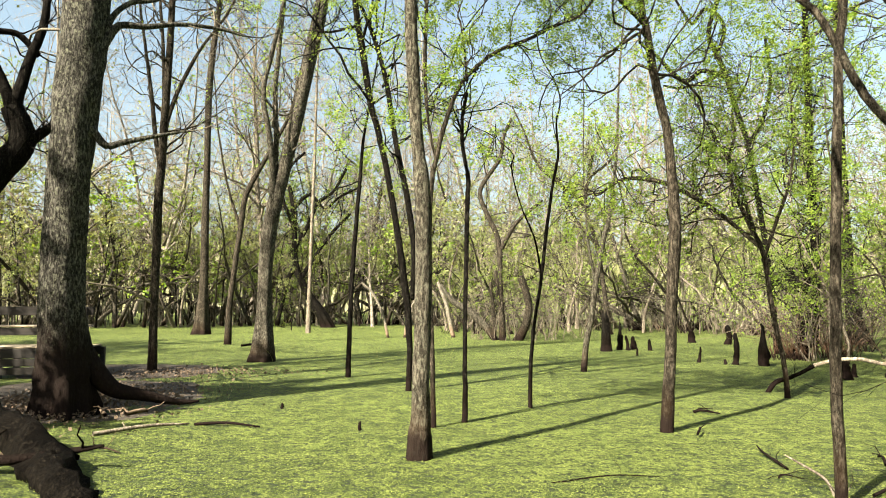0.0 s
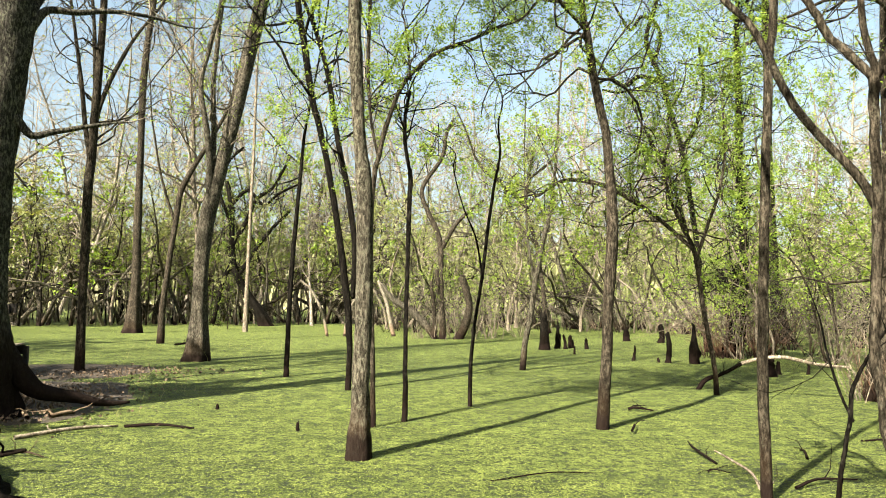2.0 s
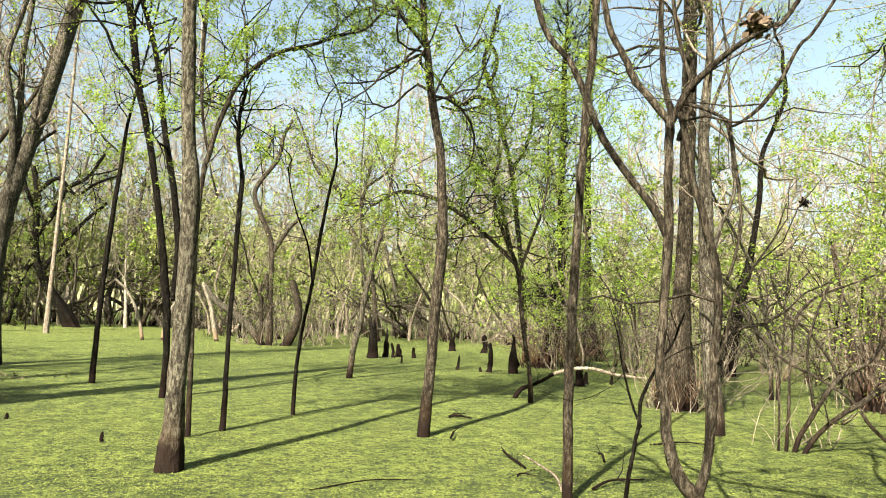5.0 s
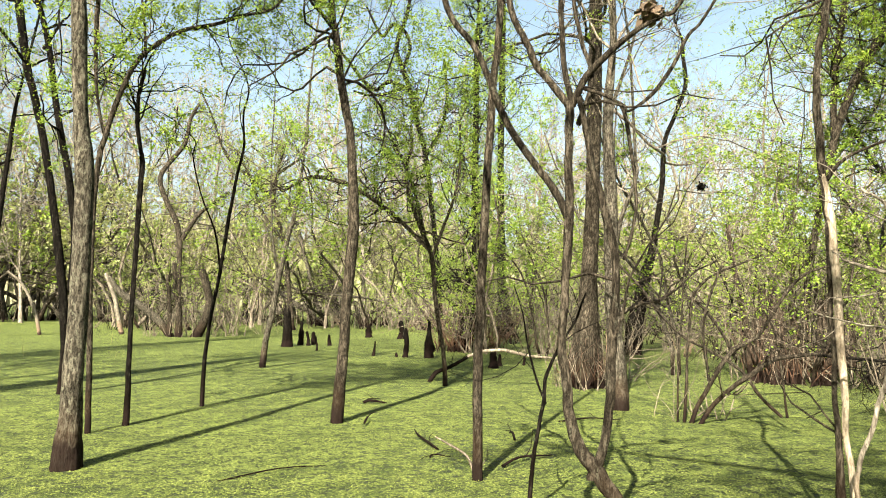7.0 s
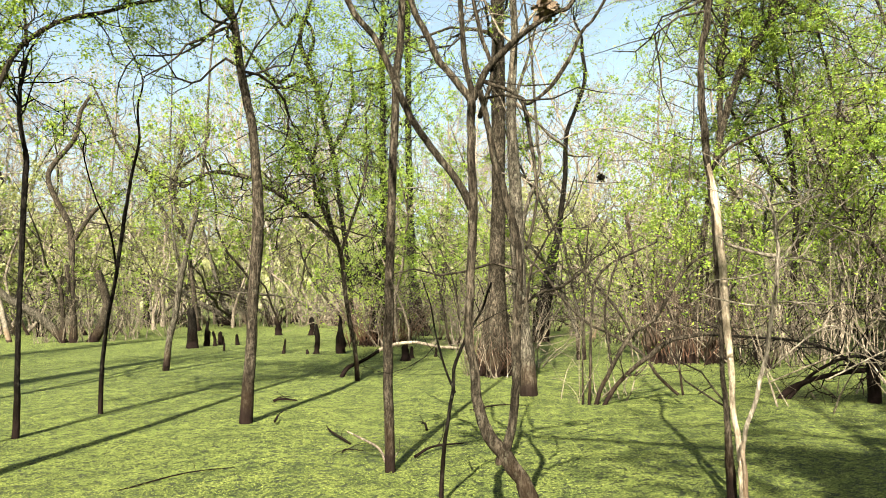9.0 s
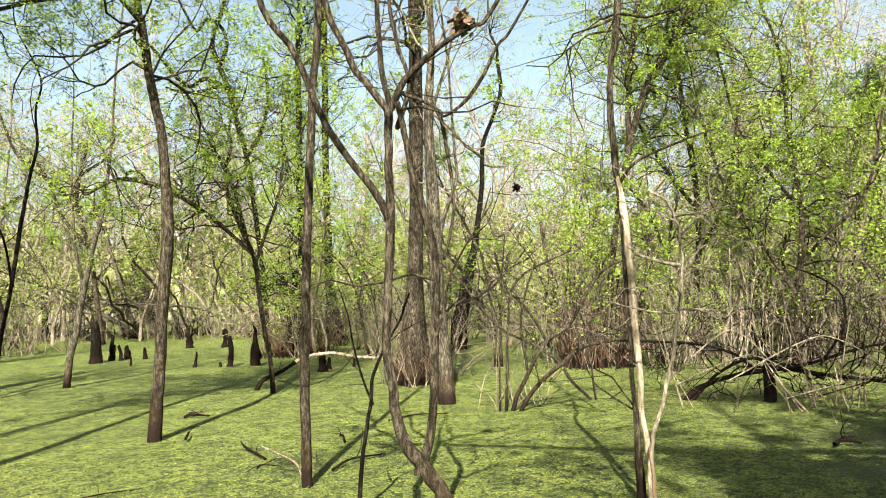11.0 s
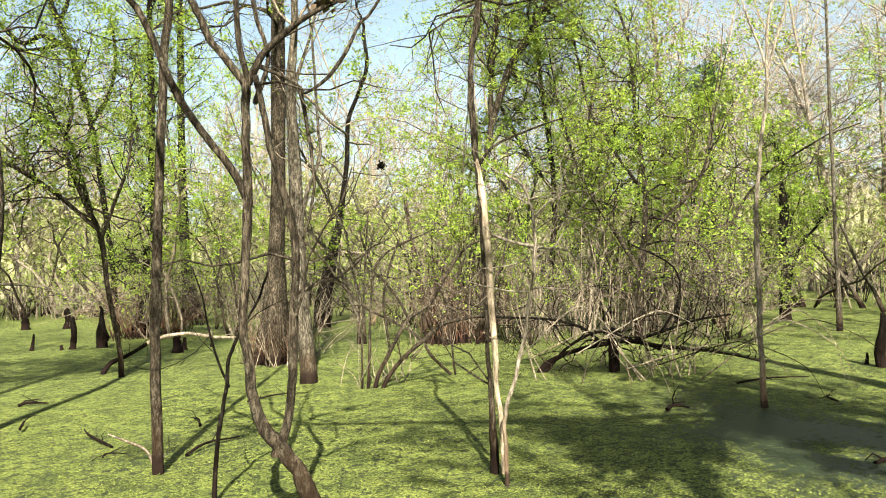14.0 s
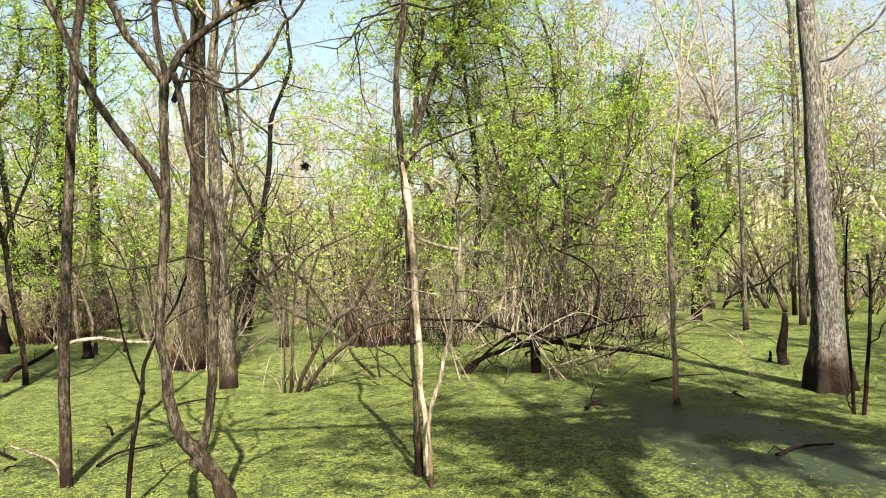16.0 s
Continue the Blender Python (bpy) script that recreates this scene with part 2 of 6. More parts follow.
# ---- mesh building ----
class Shape:
    """Gathers tubes and leaves, then makes one mesh of them."""

    def __init__(self):
        self.v, self.f3, self.f4, self.count = [], [], [], 0

    def add(self, verts, tris=None, quads=None):
        if tris is not None and len(tris):
            self.f3.append(np.asarray(tris) + self.count)
        if quads is not None and len(quads):
            self.f4.append(np.asarray(quads) + self.count)
        self.v.append(np.asarray(verts, float))
        self.count += len(verts)

    def tube(self, pts, rad, sides=6, lumps=0.0, rng=None, cap=True, flute=None):
        pts, rad = np.asarray(pts, float), np.asarray(rad, float)
        k = len(pts)
        tan = np.gradient(pts, axis=0)
        tan /= np.linalg.norm(tan, axis=1, keepdims=True) + 1e-9
        ref = np.array([1.0, 0, 0]) if abs(tan[:, 0]).mean() < 0.75 else np.array([0, 1.0, 0])
        u = np.cross(tan, ref)
        u /= np.linalg.norm(u, axis=1, keepdims=True) + 1e-9
        w = np.cross(tan, u)
        a = np.arange(sides) * 2 * np.pi / sides
        r = np.repeat(rad[:, None], sides, 1)
        if lumps:
            ph = rng.uniform(0, 6.28, 6)
            s = np.linspace(0, 1, k)[:, None] * k * 0.55
            r = r * (1 + lumps * (np.sin(2 * a[None] + s * 0.7 + ph[0]) * 0.5 + np.sin(3 * a[None] - s * 1.3 + ph[1]) * 0.4
                                  + np.sin(5 * a[None] + s * 0.9 + ph[2]) * 0.35 + np.sin(s * 2.1 + ph[3]) * 0.12) + rng.normal(0, lumps * 0.4, (k, sides)))
        if flute is not None:
            r = r * (1 + flute[:, None] * (0.5 * np.cos(5 * a[None] + 0.7) + 0.35 * np.cos(8 * a[None] + 2.1) + 0.25 * np.cos(3 * a[None])))
        v = pts[:, None] + r[..., None] * (np.cos(a)[None, :, None] * u[:, None] + np.sin(a)[None, :, None] * w[:, None])
        i, j = np.meshgrid(np.arange(k - 1), np.arange(sides), indexing="ij")
        j2 = (j + 1) % sides
        q = np.stack([i * sides + j, i * sides + j2, (i + 1) * sides + j2, (i + 1) * sides + j], -1).reshape(-1, 4)
        v = v.reshape(-1, 3)
        if cap:
            top = np.arange(sides)
            v = np.vstack([v, pts[-1] + tan[-1] * rad[-1] * 0.4])
            t = np.stack([(k - 1) * sides + top, (k - 1) * sides + (top + 1) % sides, np.full(sides, k * sides)], -1)
            self.add(v, t, q)
        else:
            self.add(v, None, q)

    def leaves(self, c, size, rng, narrow=0.38, droop=0.3):
        """Small folded diamond leaves round the places c."""
        c = np.asarray(c, float)
        k = len(c)
        if not k:
            return
        d = rng.normal(0, 1, (k, 3))
        d[:, 2] = d[:, 2] * 0.6 - droop
        d /= np.linalg.norm(d, axis=1, keepdims=True)
        o = np.cross(d, rng.normal(0, 1, (k, 3)))
        o /= np.linalg.norm(o, axis=1, keepdims=True) + 1e-9
        s = (size * rng.uniform(0.6, 1.4, k))[:, None]
        v = np.stack([c, c + d * s * 0.5 + o * s * narrow, c + d * s, c + d * s * 0.5 - o * s * narrow], 1).reshape(-1, 3)
        self.add(v, None, np.arange(k)[:, None] * 4 + np.arange(4)[None])

    def mesh(self, name, mat, smooth=True):
        me = bpy.data.meshes.new(name)
        v = np.concatenate(self.v) if self.v else np.zeros((0, 3))
        f3 = np.concatenate(self.f3) if self.f3 else np.zeros((0, 3), int)
        f4 = np.concatenate(self.f4) if self.f4 else np.zeros((0, 4), int)
        me.vertices.add(len(v))
        me.vertices.foreach_set("co", v.ravel())
        me.loops.add(f3.size + f4.size)
        me.loops.foreach_set("vertex_index", np.concatenate([f3.ravel(), f4.ravel()]).astype(np.int32))
        me.polygons.add(len(f3) + len(f4))
        size = np.concatenate([np.full(len(f3), 3), np.full(len(f4), 4)])
        me.polygons.foreach_set("loop_start", np.concatenate([[0], np.cumsum(size)[:-1]]).astype(np.int32))
        me.polygons.foreach_set("use_smooth", np.full(len(size), smooth))
        me.materials.append(mat)
        me.update(calc_edges=True)
        me.validate()
        return me


def part(name, shape, mat, parent, label="", smooth=True):
    ob = new(name, shape.mesh(name, mat, smooth))
    ob.parent = parent
    if label:
        tagged(ob, label)
    return ob


def thing(name, label, category, place, group="", kind=""):
    ob = new(name)
    ob.location = place
    ob.empty_display_size = 0.1
    return tagged(ob, label, category, group, kind)


def smooth_line(knots, per=5):
    """A rounded line through a few knots of (x, y, z, radius)."""
    p = np.asarray(knots, float)
    ext = np.vstack([2 * p[0] - p[1], p, 2 * p[-1] - p[-2]])
    out = []
    for i in range(1, len(ext) - 2):
        s = np.linspace(0, 1, per, endpoint=False)[:, None]
        a, b, c, d = ext[i - 1], ext[i], ext[i + 1], ext[i + 2]
        out.append(0.5 * (2 * b + (c - a) * s + (2 * a - 5 * b + 4 * c - d) * s**2 + (3 * b - a - 3 * c + d) * s**3))
    out = np.vstack(out + [p[-1:]])
    out[:, 3] = np.maximum(out[:, 3], 0.002)
    return out


def shoot(wood, spots, at, way, length, radius, level, rng, wind=0.5, up=0.12, leafy=1.0, sides=4, lean_mesh=False):
    """One branch that wanders, thins out and carries smaller ones; leaf places go into spots."""
    steps = (1, 2, 4)[level] if lean_mesh else (3, 5, 8)[level]
    way = way / (np.linalg.norm(way) + 1e-9)
    pts, p = [at], np.array(at, float)
    step = length / steps
    for i in range(steps):
        way = way + rng.normal(0, wind * (0.42 if lean_mesh or level == 0 else 0.36), 3) + np.array([0, 0, up * 0.6])
        way /= np.linalg.norm(way)
        p = p + way * step
        pts.append(p)
    pts = np.array(pts)
    rad = radius * np.linspace(1, 0.3, len(pts)) ** 0.9
    wood.tube(pts, rad, sides, cap=False)
    if level > 0:
        kids = rng.integers(3, 6) if level > 1 else rng.integers(3, 7)
        for s in np.sort(rng.uniform(0.2, 1.0, kids)):
            i = min(int(s * steps), steps - 1)
            d = pts[i + 1] - pts[i]
            side = np.cross(d, rng.normal(0, 1, 3))
            side /= np.linalg.norm(side) + 1e-9
            d = d / (np.linalg.norm(d) + 1e-9) * 0.6 + side * 0.8
            shoot(wood, spots, pts[i] + (pts[i + 1] - pts[i]) * (s * steps - i), d, length * rng.uniform(0.35, 0.65), rad[i] * 0.6, level - 1, rng, wind, up, leafy, 3, lean_mesh)
    if leafy > 0 and level <= 1:
        tuft = level == 0 and rng.random() < 0.45      # leaves come in tufts towards the tips
        k = rng.poisson(leafy * ((26 if tuft else 3) if lean_mesh else (34 if tuft else 6)))
        if k:
            s = (1 - 0.6 * rng.random(k) ** 1.6) * steps
            i = np.minimum(s.astype(int), steps - 1)
            spots.append(pts[i] + (pts[i + 1] - pts[i]) * (s - i)[:, None] + rng.normal(0, 0.06 if lean_mesh else 0.045, (k, 3)))


SEED = [100]


def plant(kind, label, category, group, mat, stems, ext=0, crown=10, cl=1.5, leaf=0.5, wind=0.9, hue=None, low=0.45, drop=0.1, size=0.055):
    """A tree or shrub: measured stems, each a part; a fine crown of twigs and leaves grown from their upper lengths."""
    SEED[0] += 1
    rng = np.random.default_rng(SEED[0])
    base = np.array(stems[0][1][0][:3])
    origin = np.array([base[0], base[1], 0.0])
    root = thing(kind, label, category, origin, group)
    lines = []
    wood, spots = Shape(), []
    for n, (name, knots) in enumerate(stems):
        knots = [(*(np.array(k[:3]) - origin), k[3] * (0.96 if n == 0 and k[2] < 0.3 else 0.97 if k[3] > 0.3 else 0.86)) for k in knots]
        if n and name in ("limb", "root"):
            a, b = np.array(knots[0]), np.array(knots[1])
            knots = [(*(a[:3] - (b - a)[:3] / (np.linalg.norm((b - a)[:3]) + 1e-9) * a[3] * 1.7), a[3])] + knots
        if ext and knots[-1][2] > 4.0:
            a, b = np.array(knots[-2]), np.array(knots[-1])
            d = (b - a)[:3] / (np.linalg.norm((b - a)[:3]) + 1e-9)
            grow = ext * (1.0 if n == 0 else 0.5)
            d = d * 0.7 + np.array([0, 0, 0.5])
            knots += [(*(b[:3] + d * grow * f + rng.normal(0, 0.12, 3) * f), b[3] * (1 - 0.42 * f)) for f in (0.5, 1.0)]
            knots += [(*(np.array(knots[-1][:3]) + d * grow * 0.5), 0.012)]
        big = max(k[3] for k in knots)
        per = 6 if n == 0 else 4
        line = smooth_line(knots, per)
        if big < 0.2:      # slim stems are never quite straight
            wob = rng.normal(0, 1, (len(line), 3)) * np.array([1, 1, 0.3])
            line[1:-1, :3] += (wob[1:-1] + wob[:-2] + wob[2:]) / 3 * min(0.009, big * 0.3)
        lines.append(line)
        s = Shape()
        sides = 28 if big > 0.3 else 16 if big > 0.12 else 10 if big > 0.04 else 6
        flute = None
        if n == 0 and big > 0.2 and knots[0][2] < 0.2 and name == "trunk":
            flute = (0.34 if big > 0.3 else 0.25) * np.exp(-np.maximum(line[:, 2], 0) / (1.3 if big > 0.3 else 0.55))
        s.tube(line[:, :3], line[:, 3], sides, 0.05 if big > 0.2 else 0.025, rng, True, flute)
        if category == "stump" and name == "trunk":      # torn, jagged top
            v = s.v[-1]
            v[-1, 2] -= knots[-1][3] * 1.2
            v[-1 - sides:-1, 2] += rng.uniform(-1.0, 2.2, sides) * knots[-1][3] * 1.3
        part(name, s, bare_wood if name == "bare_stem" else mat, root, "pale stem stripped of its bark" if name == "bare_stem" else "")
    # twigs and leaves
    weight = np.array([np.linalg.norm(l[-1, :3] - l[0, :3]) * (0 if st[0] == "root" else 1) for l, st in zip(lines, stems)])
    level = 2 if cl > 1.7 else 1
    for _ in range(int(crown)):
        line = lines[rng.choice(len(lines), p=weight / weight.sum())]
        f = low + (1 - low) * rng.random() ** 0.7 if line is lines[0] else rng.uniform(0.25, 1.0)
        x = f * (len(line) - 1)
        i = min(int(x), len(line) - 2)
        at = line[i] + (line[i + 1] - line[i]) * (x - i)
        d = line[i + 1, :3] - line[i, :3]
        d = d / (np.linalg.norm(d) + 1e-9) * 0.35 + np.append(rng.normal(0, 0.75, 2), rng.normal(0.15, 0.3))
        shoot(wood, spots, at[:3], d, cl * rng.uniform(0.5, 1.25), min(at[3] * 0.45, 0.008 + 0.008 * cl), level, rng, wind, drop, leaf)
    crown_part = root
    if wood.v:
        crown_part = part("crown", wood, mat if mat in (bark_dark, bark_pale, bark_brown) else bark_twig, root)
    if spots:
        lv = Shape()
        lv.leaves(np.concatenate(spots), size * 1.05, rng, 0.24)
        part("foliage", lv, hue or leaf_spring, crown_part, "bright spring-green leaves", False)
    return root


# ---- the swamp floor ----
def ground_sheet():
    """Water with its duckweed, one sheet out to the horizon, finer near the camera."""
    edge = np.concatenate([-np.geomspace(900, 24, 22), np.linspace(-22, 40, 63 * 2), np.geomspace(42, 900, 22)])
    gx, gy = np.meshgrid(edge, edge, indexing="ij")
    k = len(edge)
    v = np.stack([gx.ravel(), gy.ravel(), np.zeros(k * k)], -1)
    i, j = np.meshgrid(np.arange(k - 1), np.arange(k - 1), indexing="ij")
    q = np.stack([i * k + j, (i + 1) * k + j, (i + 1) * k + j + 1, i * k + j + 1], -1).reshape(-1, 4)
    s = Shape()
    s.add(v, None, q)
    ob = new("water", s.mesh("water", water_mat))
    at = ob.data.attributes.new("gaps_and_shade", "FLOAT", "POINT")
    x, y = v[:, 0], v[:, 1]
    wob = np.array([noise.noise(Vector((a * 0.35, b * 0.35, 3.0))) for a, b in zip(np.clip(x, -60, 60), np.clip(y, -60, 60))])
    patch = np.array([noise.noise(Vector((a * 0.9, b * 0.9, 8.0))) for a, b in zip(np.clip(x, -60, 60), np.clip(y, -60, 60))])
    # pool: open water plus painted shade, long in the direction of the cast shadow
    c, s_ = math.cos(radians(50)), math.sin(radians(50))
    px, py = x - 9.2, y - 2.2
    shade_pool = np.exp(-(((px * c + py * s_) / 3.6) ** 2 + ((-px * s_ + py * c) / 1.25) ** 2))
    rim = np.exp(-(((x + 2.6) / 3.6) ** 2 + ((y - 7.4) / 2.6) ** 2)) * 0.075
    at.data.foreach_set("value", np.clip(shade_pool * np.clip(0.27 + patch * 0.55, 0.0, 0.55) + rim + wob * 0.09, -0.05, 0.6))
    return tagged(ob, "still swamp water covered in bright green duckweed", "water", kind="structure")


ground_sheet()


def mound(name, label, cx, cy, rx, ry, height, mat, seed, turn=0.0):
    """A low uneven rise of soil that comes out of the water."""
    n, s = 44, Shape()
    u = np.linspace(-1.25, 1.25, n)
    gx, gy = np.meshgrid(u, u, indexing="ij")
    z = np.array([height * (1 - (a * a + b * b) ** 0.8 + 0.55 * noise.noise(Vector((a * 2.3 + seed, b * 2.3, 1.0))) + 0.2 * noise.noise(Vector((a * 8 + seed, b * 8, 5.0))))
                  for a, b in zip(gx.ravel(), gy.ravel())])
    z = np.maximum(z, -0.25)
    c, d = math.cos(turn), math.sin(turn)
    X, Y = gx.ravel() * rx, gy.ravel() * ry
    v = np.stack([cx + X * c - Y * d, cy + X * d + Y * c, z], -1)
    i, j = np.meshgrid(np.arange(n - 1), np.arange(n - 1), indexing="ij")
    s.add(v, None, np.stack([i * n + j, (i + 1) * n + j, (i + 1) * n + j + 1, i * n + j + 1], -1).reshape(-1, 4))
    ob = new(name, s.mesh(name, mat))
    return tagged(ob, label, "bank", kind="structure")


mound("bank", "muddy bank with brown leaf litter round the old tree", -8.2, 14.6, 3.0, 3.6, 0.13, litter_mat, 2.0)
mound("bank_far", "low muddy shelf with dead leaves", -9.5, 20.5, 3.2, 2.2, 0.10, litter_mat, 7.0)

# ---- the trees and stems ----

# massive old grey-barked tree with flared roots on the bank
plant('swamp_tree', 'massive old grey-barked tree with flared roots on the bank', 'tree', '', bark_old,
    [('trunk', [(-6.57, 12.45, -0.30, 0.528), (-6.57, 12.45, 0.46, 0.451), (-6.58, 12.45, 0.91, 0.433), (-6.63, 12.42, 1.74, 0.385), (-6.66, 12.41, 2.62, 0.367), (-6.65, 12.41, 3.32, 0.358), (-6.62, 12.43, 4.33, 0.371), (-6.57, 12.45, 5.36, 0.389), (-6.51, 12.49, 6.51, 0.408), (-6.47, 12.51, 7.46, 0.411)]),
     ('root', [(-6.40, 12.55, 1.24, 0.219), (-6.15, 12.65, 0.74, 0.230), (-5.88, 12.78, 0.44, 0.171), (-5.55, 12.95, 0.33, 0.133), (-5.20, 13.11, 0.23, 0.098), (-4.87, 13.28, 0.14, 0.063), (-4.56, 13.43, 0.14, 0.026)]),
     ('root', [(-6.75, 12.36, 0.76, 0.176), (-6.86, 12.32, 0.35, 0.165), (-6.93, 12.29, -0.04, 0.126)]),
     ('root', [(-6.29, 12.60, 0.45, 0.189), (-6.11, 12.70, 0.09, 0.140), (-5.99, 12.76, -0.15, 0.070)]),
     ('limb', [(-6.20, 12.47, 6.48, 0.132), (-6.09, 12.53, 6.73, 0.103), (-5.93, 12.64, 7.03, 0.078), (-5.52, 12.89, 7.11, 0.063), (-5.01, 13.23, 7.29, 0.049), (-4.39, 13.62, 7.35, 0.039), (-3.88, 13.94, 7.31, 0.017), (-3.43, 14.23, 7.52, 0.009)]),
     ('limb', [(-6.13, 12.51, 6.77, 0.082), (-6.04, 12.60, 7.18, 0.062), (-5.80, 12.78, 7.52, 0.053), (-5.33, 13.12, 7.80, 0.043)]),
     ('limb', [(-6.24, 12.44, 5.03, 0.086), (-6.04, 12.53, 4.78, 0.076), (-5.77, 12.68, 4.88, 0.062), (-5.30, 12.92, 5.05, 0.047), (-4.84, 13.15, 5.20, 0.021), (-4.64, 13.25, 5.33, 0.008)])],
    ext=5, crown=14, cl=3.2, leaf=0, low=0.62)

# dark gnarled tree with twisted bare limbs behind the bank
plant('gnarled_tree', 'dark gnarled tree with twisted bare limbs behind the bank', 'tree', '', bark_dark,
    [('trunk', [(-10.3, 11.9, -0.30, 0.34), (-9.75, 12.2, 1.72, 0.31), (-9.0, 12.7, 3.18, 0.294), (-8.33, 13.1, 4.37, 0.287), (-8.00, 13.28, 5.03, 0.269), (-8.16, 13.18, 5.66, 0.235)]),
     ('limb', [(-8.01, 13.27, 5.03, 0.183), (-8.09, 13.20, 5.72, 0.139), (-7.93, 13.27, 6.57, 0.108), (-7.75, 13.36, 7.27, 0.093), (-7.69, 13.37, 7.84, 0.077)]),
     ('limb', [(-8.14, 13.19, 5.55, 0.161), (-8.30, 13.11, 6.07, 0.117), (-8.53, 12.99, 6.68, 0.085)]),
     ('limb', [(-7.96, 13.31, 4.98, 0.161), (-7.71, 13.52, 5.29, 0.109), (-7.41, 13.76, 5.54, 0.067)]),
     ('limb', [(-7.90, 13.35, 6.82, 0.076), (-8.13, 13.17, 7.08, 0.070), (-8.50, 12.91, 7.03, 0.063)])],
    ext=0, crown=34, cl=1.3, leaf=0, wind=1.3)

# slender multi-stemmed bare tree standing in duckweed
plant('slender_tree', 'slender multi-stemmed bare tree standing in duckweed', 'tree', 'slender swamp trees', bark_brown,
    [('trunk', [(-8.15, 20.04, -0.30, 0.150), (-8.15, 20.04, 1.58, 0.127), (-8.13, 20.05, 3.49, 0.136), (-8.12, 20.05, 5.11, 0.137), (-8.08, 20.07, 5.93, 0.138)]),
     ('limb', [(-8.08, 20.07, 5.85, 0.097), (-8.00, 20.07, 6.75, 0.081), (-7.84, 20.10, 7.59, 0.073), (-7.48, 20.21, 8.62, 0.066), (-7.06, 20.35, 9.52, 0.050), (-6.41, 20.58, 10.64, 0.042)]),
     ('limb', [(-8.09, 20.06, 5.76, 0.089), (-8.26, 20.03, 6.74, 0.073), (-8.41, 20.01, 8.06, 0.065), (-8.62, 19.97, 9.38, 0.049), (-8.79, 19.94, 10.71, 0.041)]),
     ('limb', [(-8.06, 20.08, 6.42, 0.081), (-8.10, 20.20, 7.78, 0.066), (-8.22, 20.30, 9.33, 0.058), (-8.38, 20.38, 10.90, 0.050)]),
     ('limb', [(-8.04, 20.08, 6.84, 0.049), (-7.64, 20.22, 6.95, 0.033), (-7.29, 20.33, 7.18, 0.025)])],
    ext=7, crown=46, cl=3.2, leaf=0.03)

# straight grey tree with dark flared foot in duckweed
plant('slender_tree', 'straight grey tree with dark flared foot in duckweed', 'tree', 'slender swamp trees', bark_brown,
    [('trunk', [(-14.59, 43.12, -0.30, 0.615), (-14.59, 43.12, 1.09, 0.411), (-14.54, 43.14, 3.14, 0.292), (-14.56, 43.13, 6.60, 0.259), (-14.54, 43.14, 10.80, 0.226), (-14.52, 43.15, 15.42, 0.228), (-14.19, 43.26, 19.43, 0.195), (-14.03, 43.31, 20.92, 0.178)])],
    ext=7, crown=50, cl=4.0, leaf=0.08, low=0.5)

# thin leaning tree curving over the duckweed
plant('leaning_tree', 'thin leaning tree curving over the duckweed', 'tree', 'slender swamp trees', bark_brown,
    [('trunk', [(-10.00, 33.06, -0.30, 0.196), (-9.92, 33.09, 1.83, 0.158), (-9.74, 33.14, 3.67, 0.146), (-9.49, 33.21, 5.81, 0.147), (-9.32, 33.27, 7.03, 0.147), (-8.55, 33.50, 8.70, 0.122), (-7.77, 33.73, 10.27, 0.096), (-7.28, 33.88, 11.70, 0.083)]),
     ('limb', [(-9.58, 33.19, 5.54, 0.093), (-9.99, 33.02, 6.86, 0.066), (-10.32, 32.86, 8.44, 0.053), (-10.59, 32.72, 10.28, 0.040)])],
    ext=5, crown=26, cl=2.6, leaf=0.1)

# large forked swamp tree with pale fluted foot
plant('forked_tree', 'large forked swamp tree with pale fluted foot', 'tree', '', bark_grey,
    [('trunk', [(-6.04, 23.82, -0.30, 0.490), (-6.00, 23.83, 0.75, 0.340), (-5.99, 23.83, 1.88, 0.294), (-5.95, 23.84, 3.59, 0.276), (-5.79, 23.88, 4.93, 0.288), (-5.40, 23.98, 6.70, 0.271), (-4.98, 24.09, 8.70, 0.254), (-4.54, 24.20, 10.95, 0.247), (-4.24, 24.28, 12.61, 0.239)]),
     ('limb', [(-6.02, 23.83, 1.50, 0.151), (-5.86, 23.79, 3.77, 0.133), (-5.76, 23.74, 5.88, 0.124), (-5.86, 23.66, 7.41, 0.115), (-6.10, 23.55, 9.04, 0.096), (-5.86, 23.58, 10.32, 0.087), (-5.55, 23.61, 11.72, 0.077), (-5.45, 23.61, 12.72, 0.068)]),
     ('limb', [(-5.77, 23.89, 5.90, 0.106), (-5.72, 23.95, 7.48, 0.107), (-5.80, 23.98, 9.07, 0.097), (-5.71, 24.06, 10.69, 0.088), (-5.58, 24.14, 12.55, 0.079)]),
     ('limb', [(-5.33, 24.00, 7.98, 0.087), (-5.00, 24.19, 9.03, 0.059), (-4.69, 24.35, 9.78, 0.050), (-4.56, 24.44, 10.42, 0.040)]),
     ('limb', [(-4.89, 24.11, 8.91, 0.069), (-5.42, 23.93, 8.36, 0.049), (-5.95, 23.77, 8.71, 0.039)])],
    ext=7, crown=50, cl=4.0, leaf=0.35, low=0.6, size=0.05)

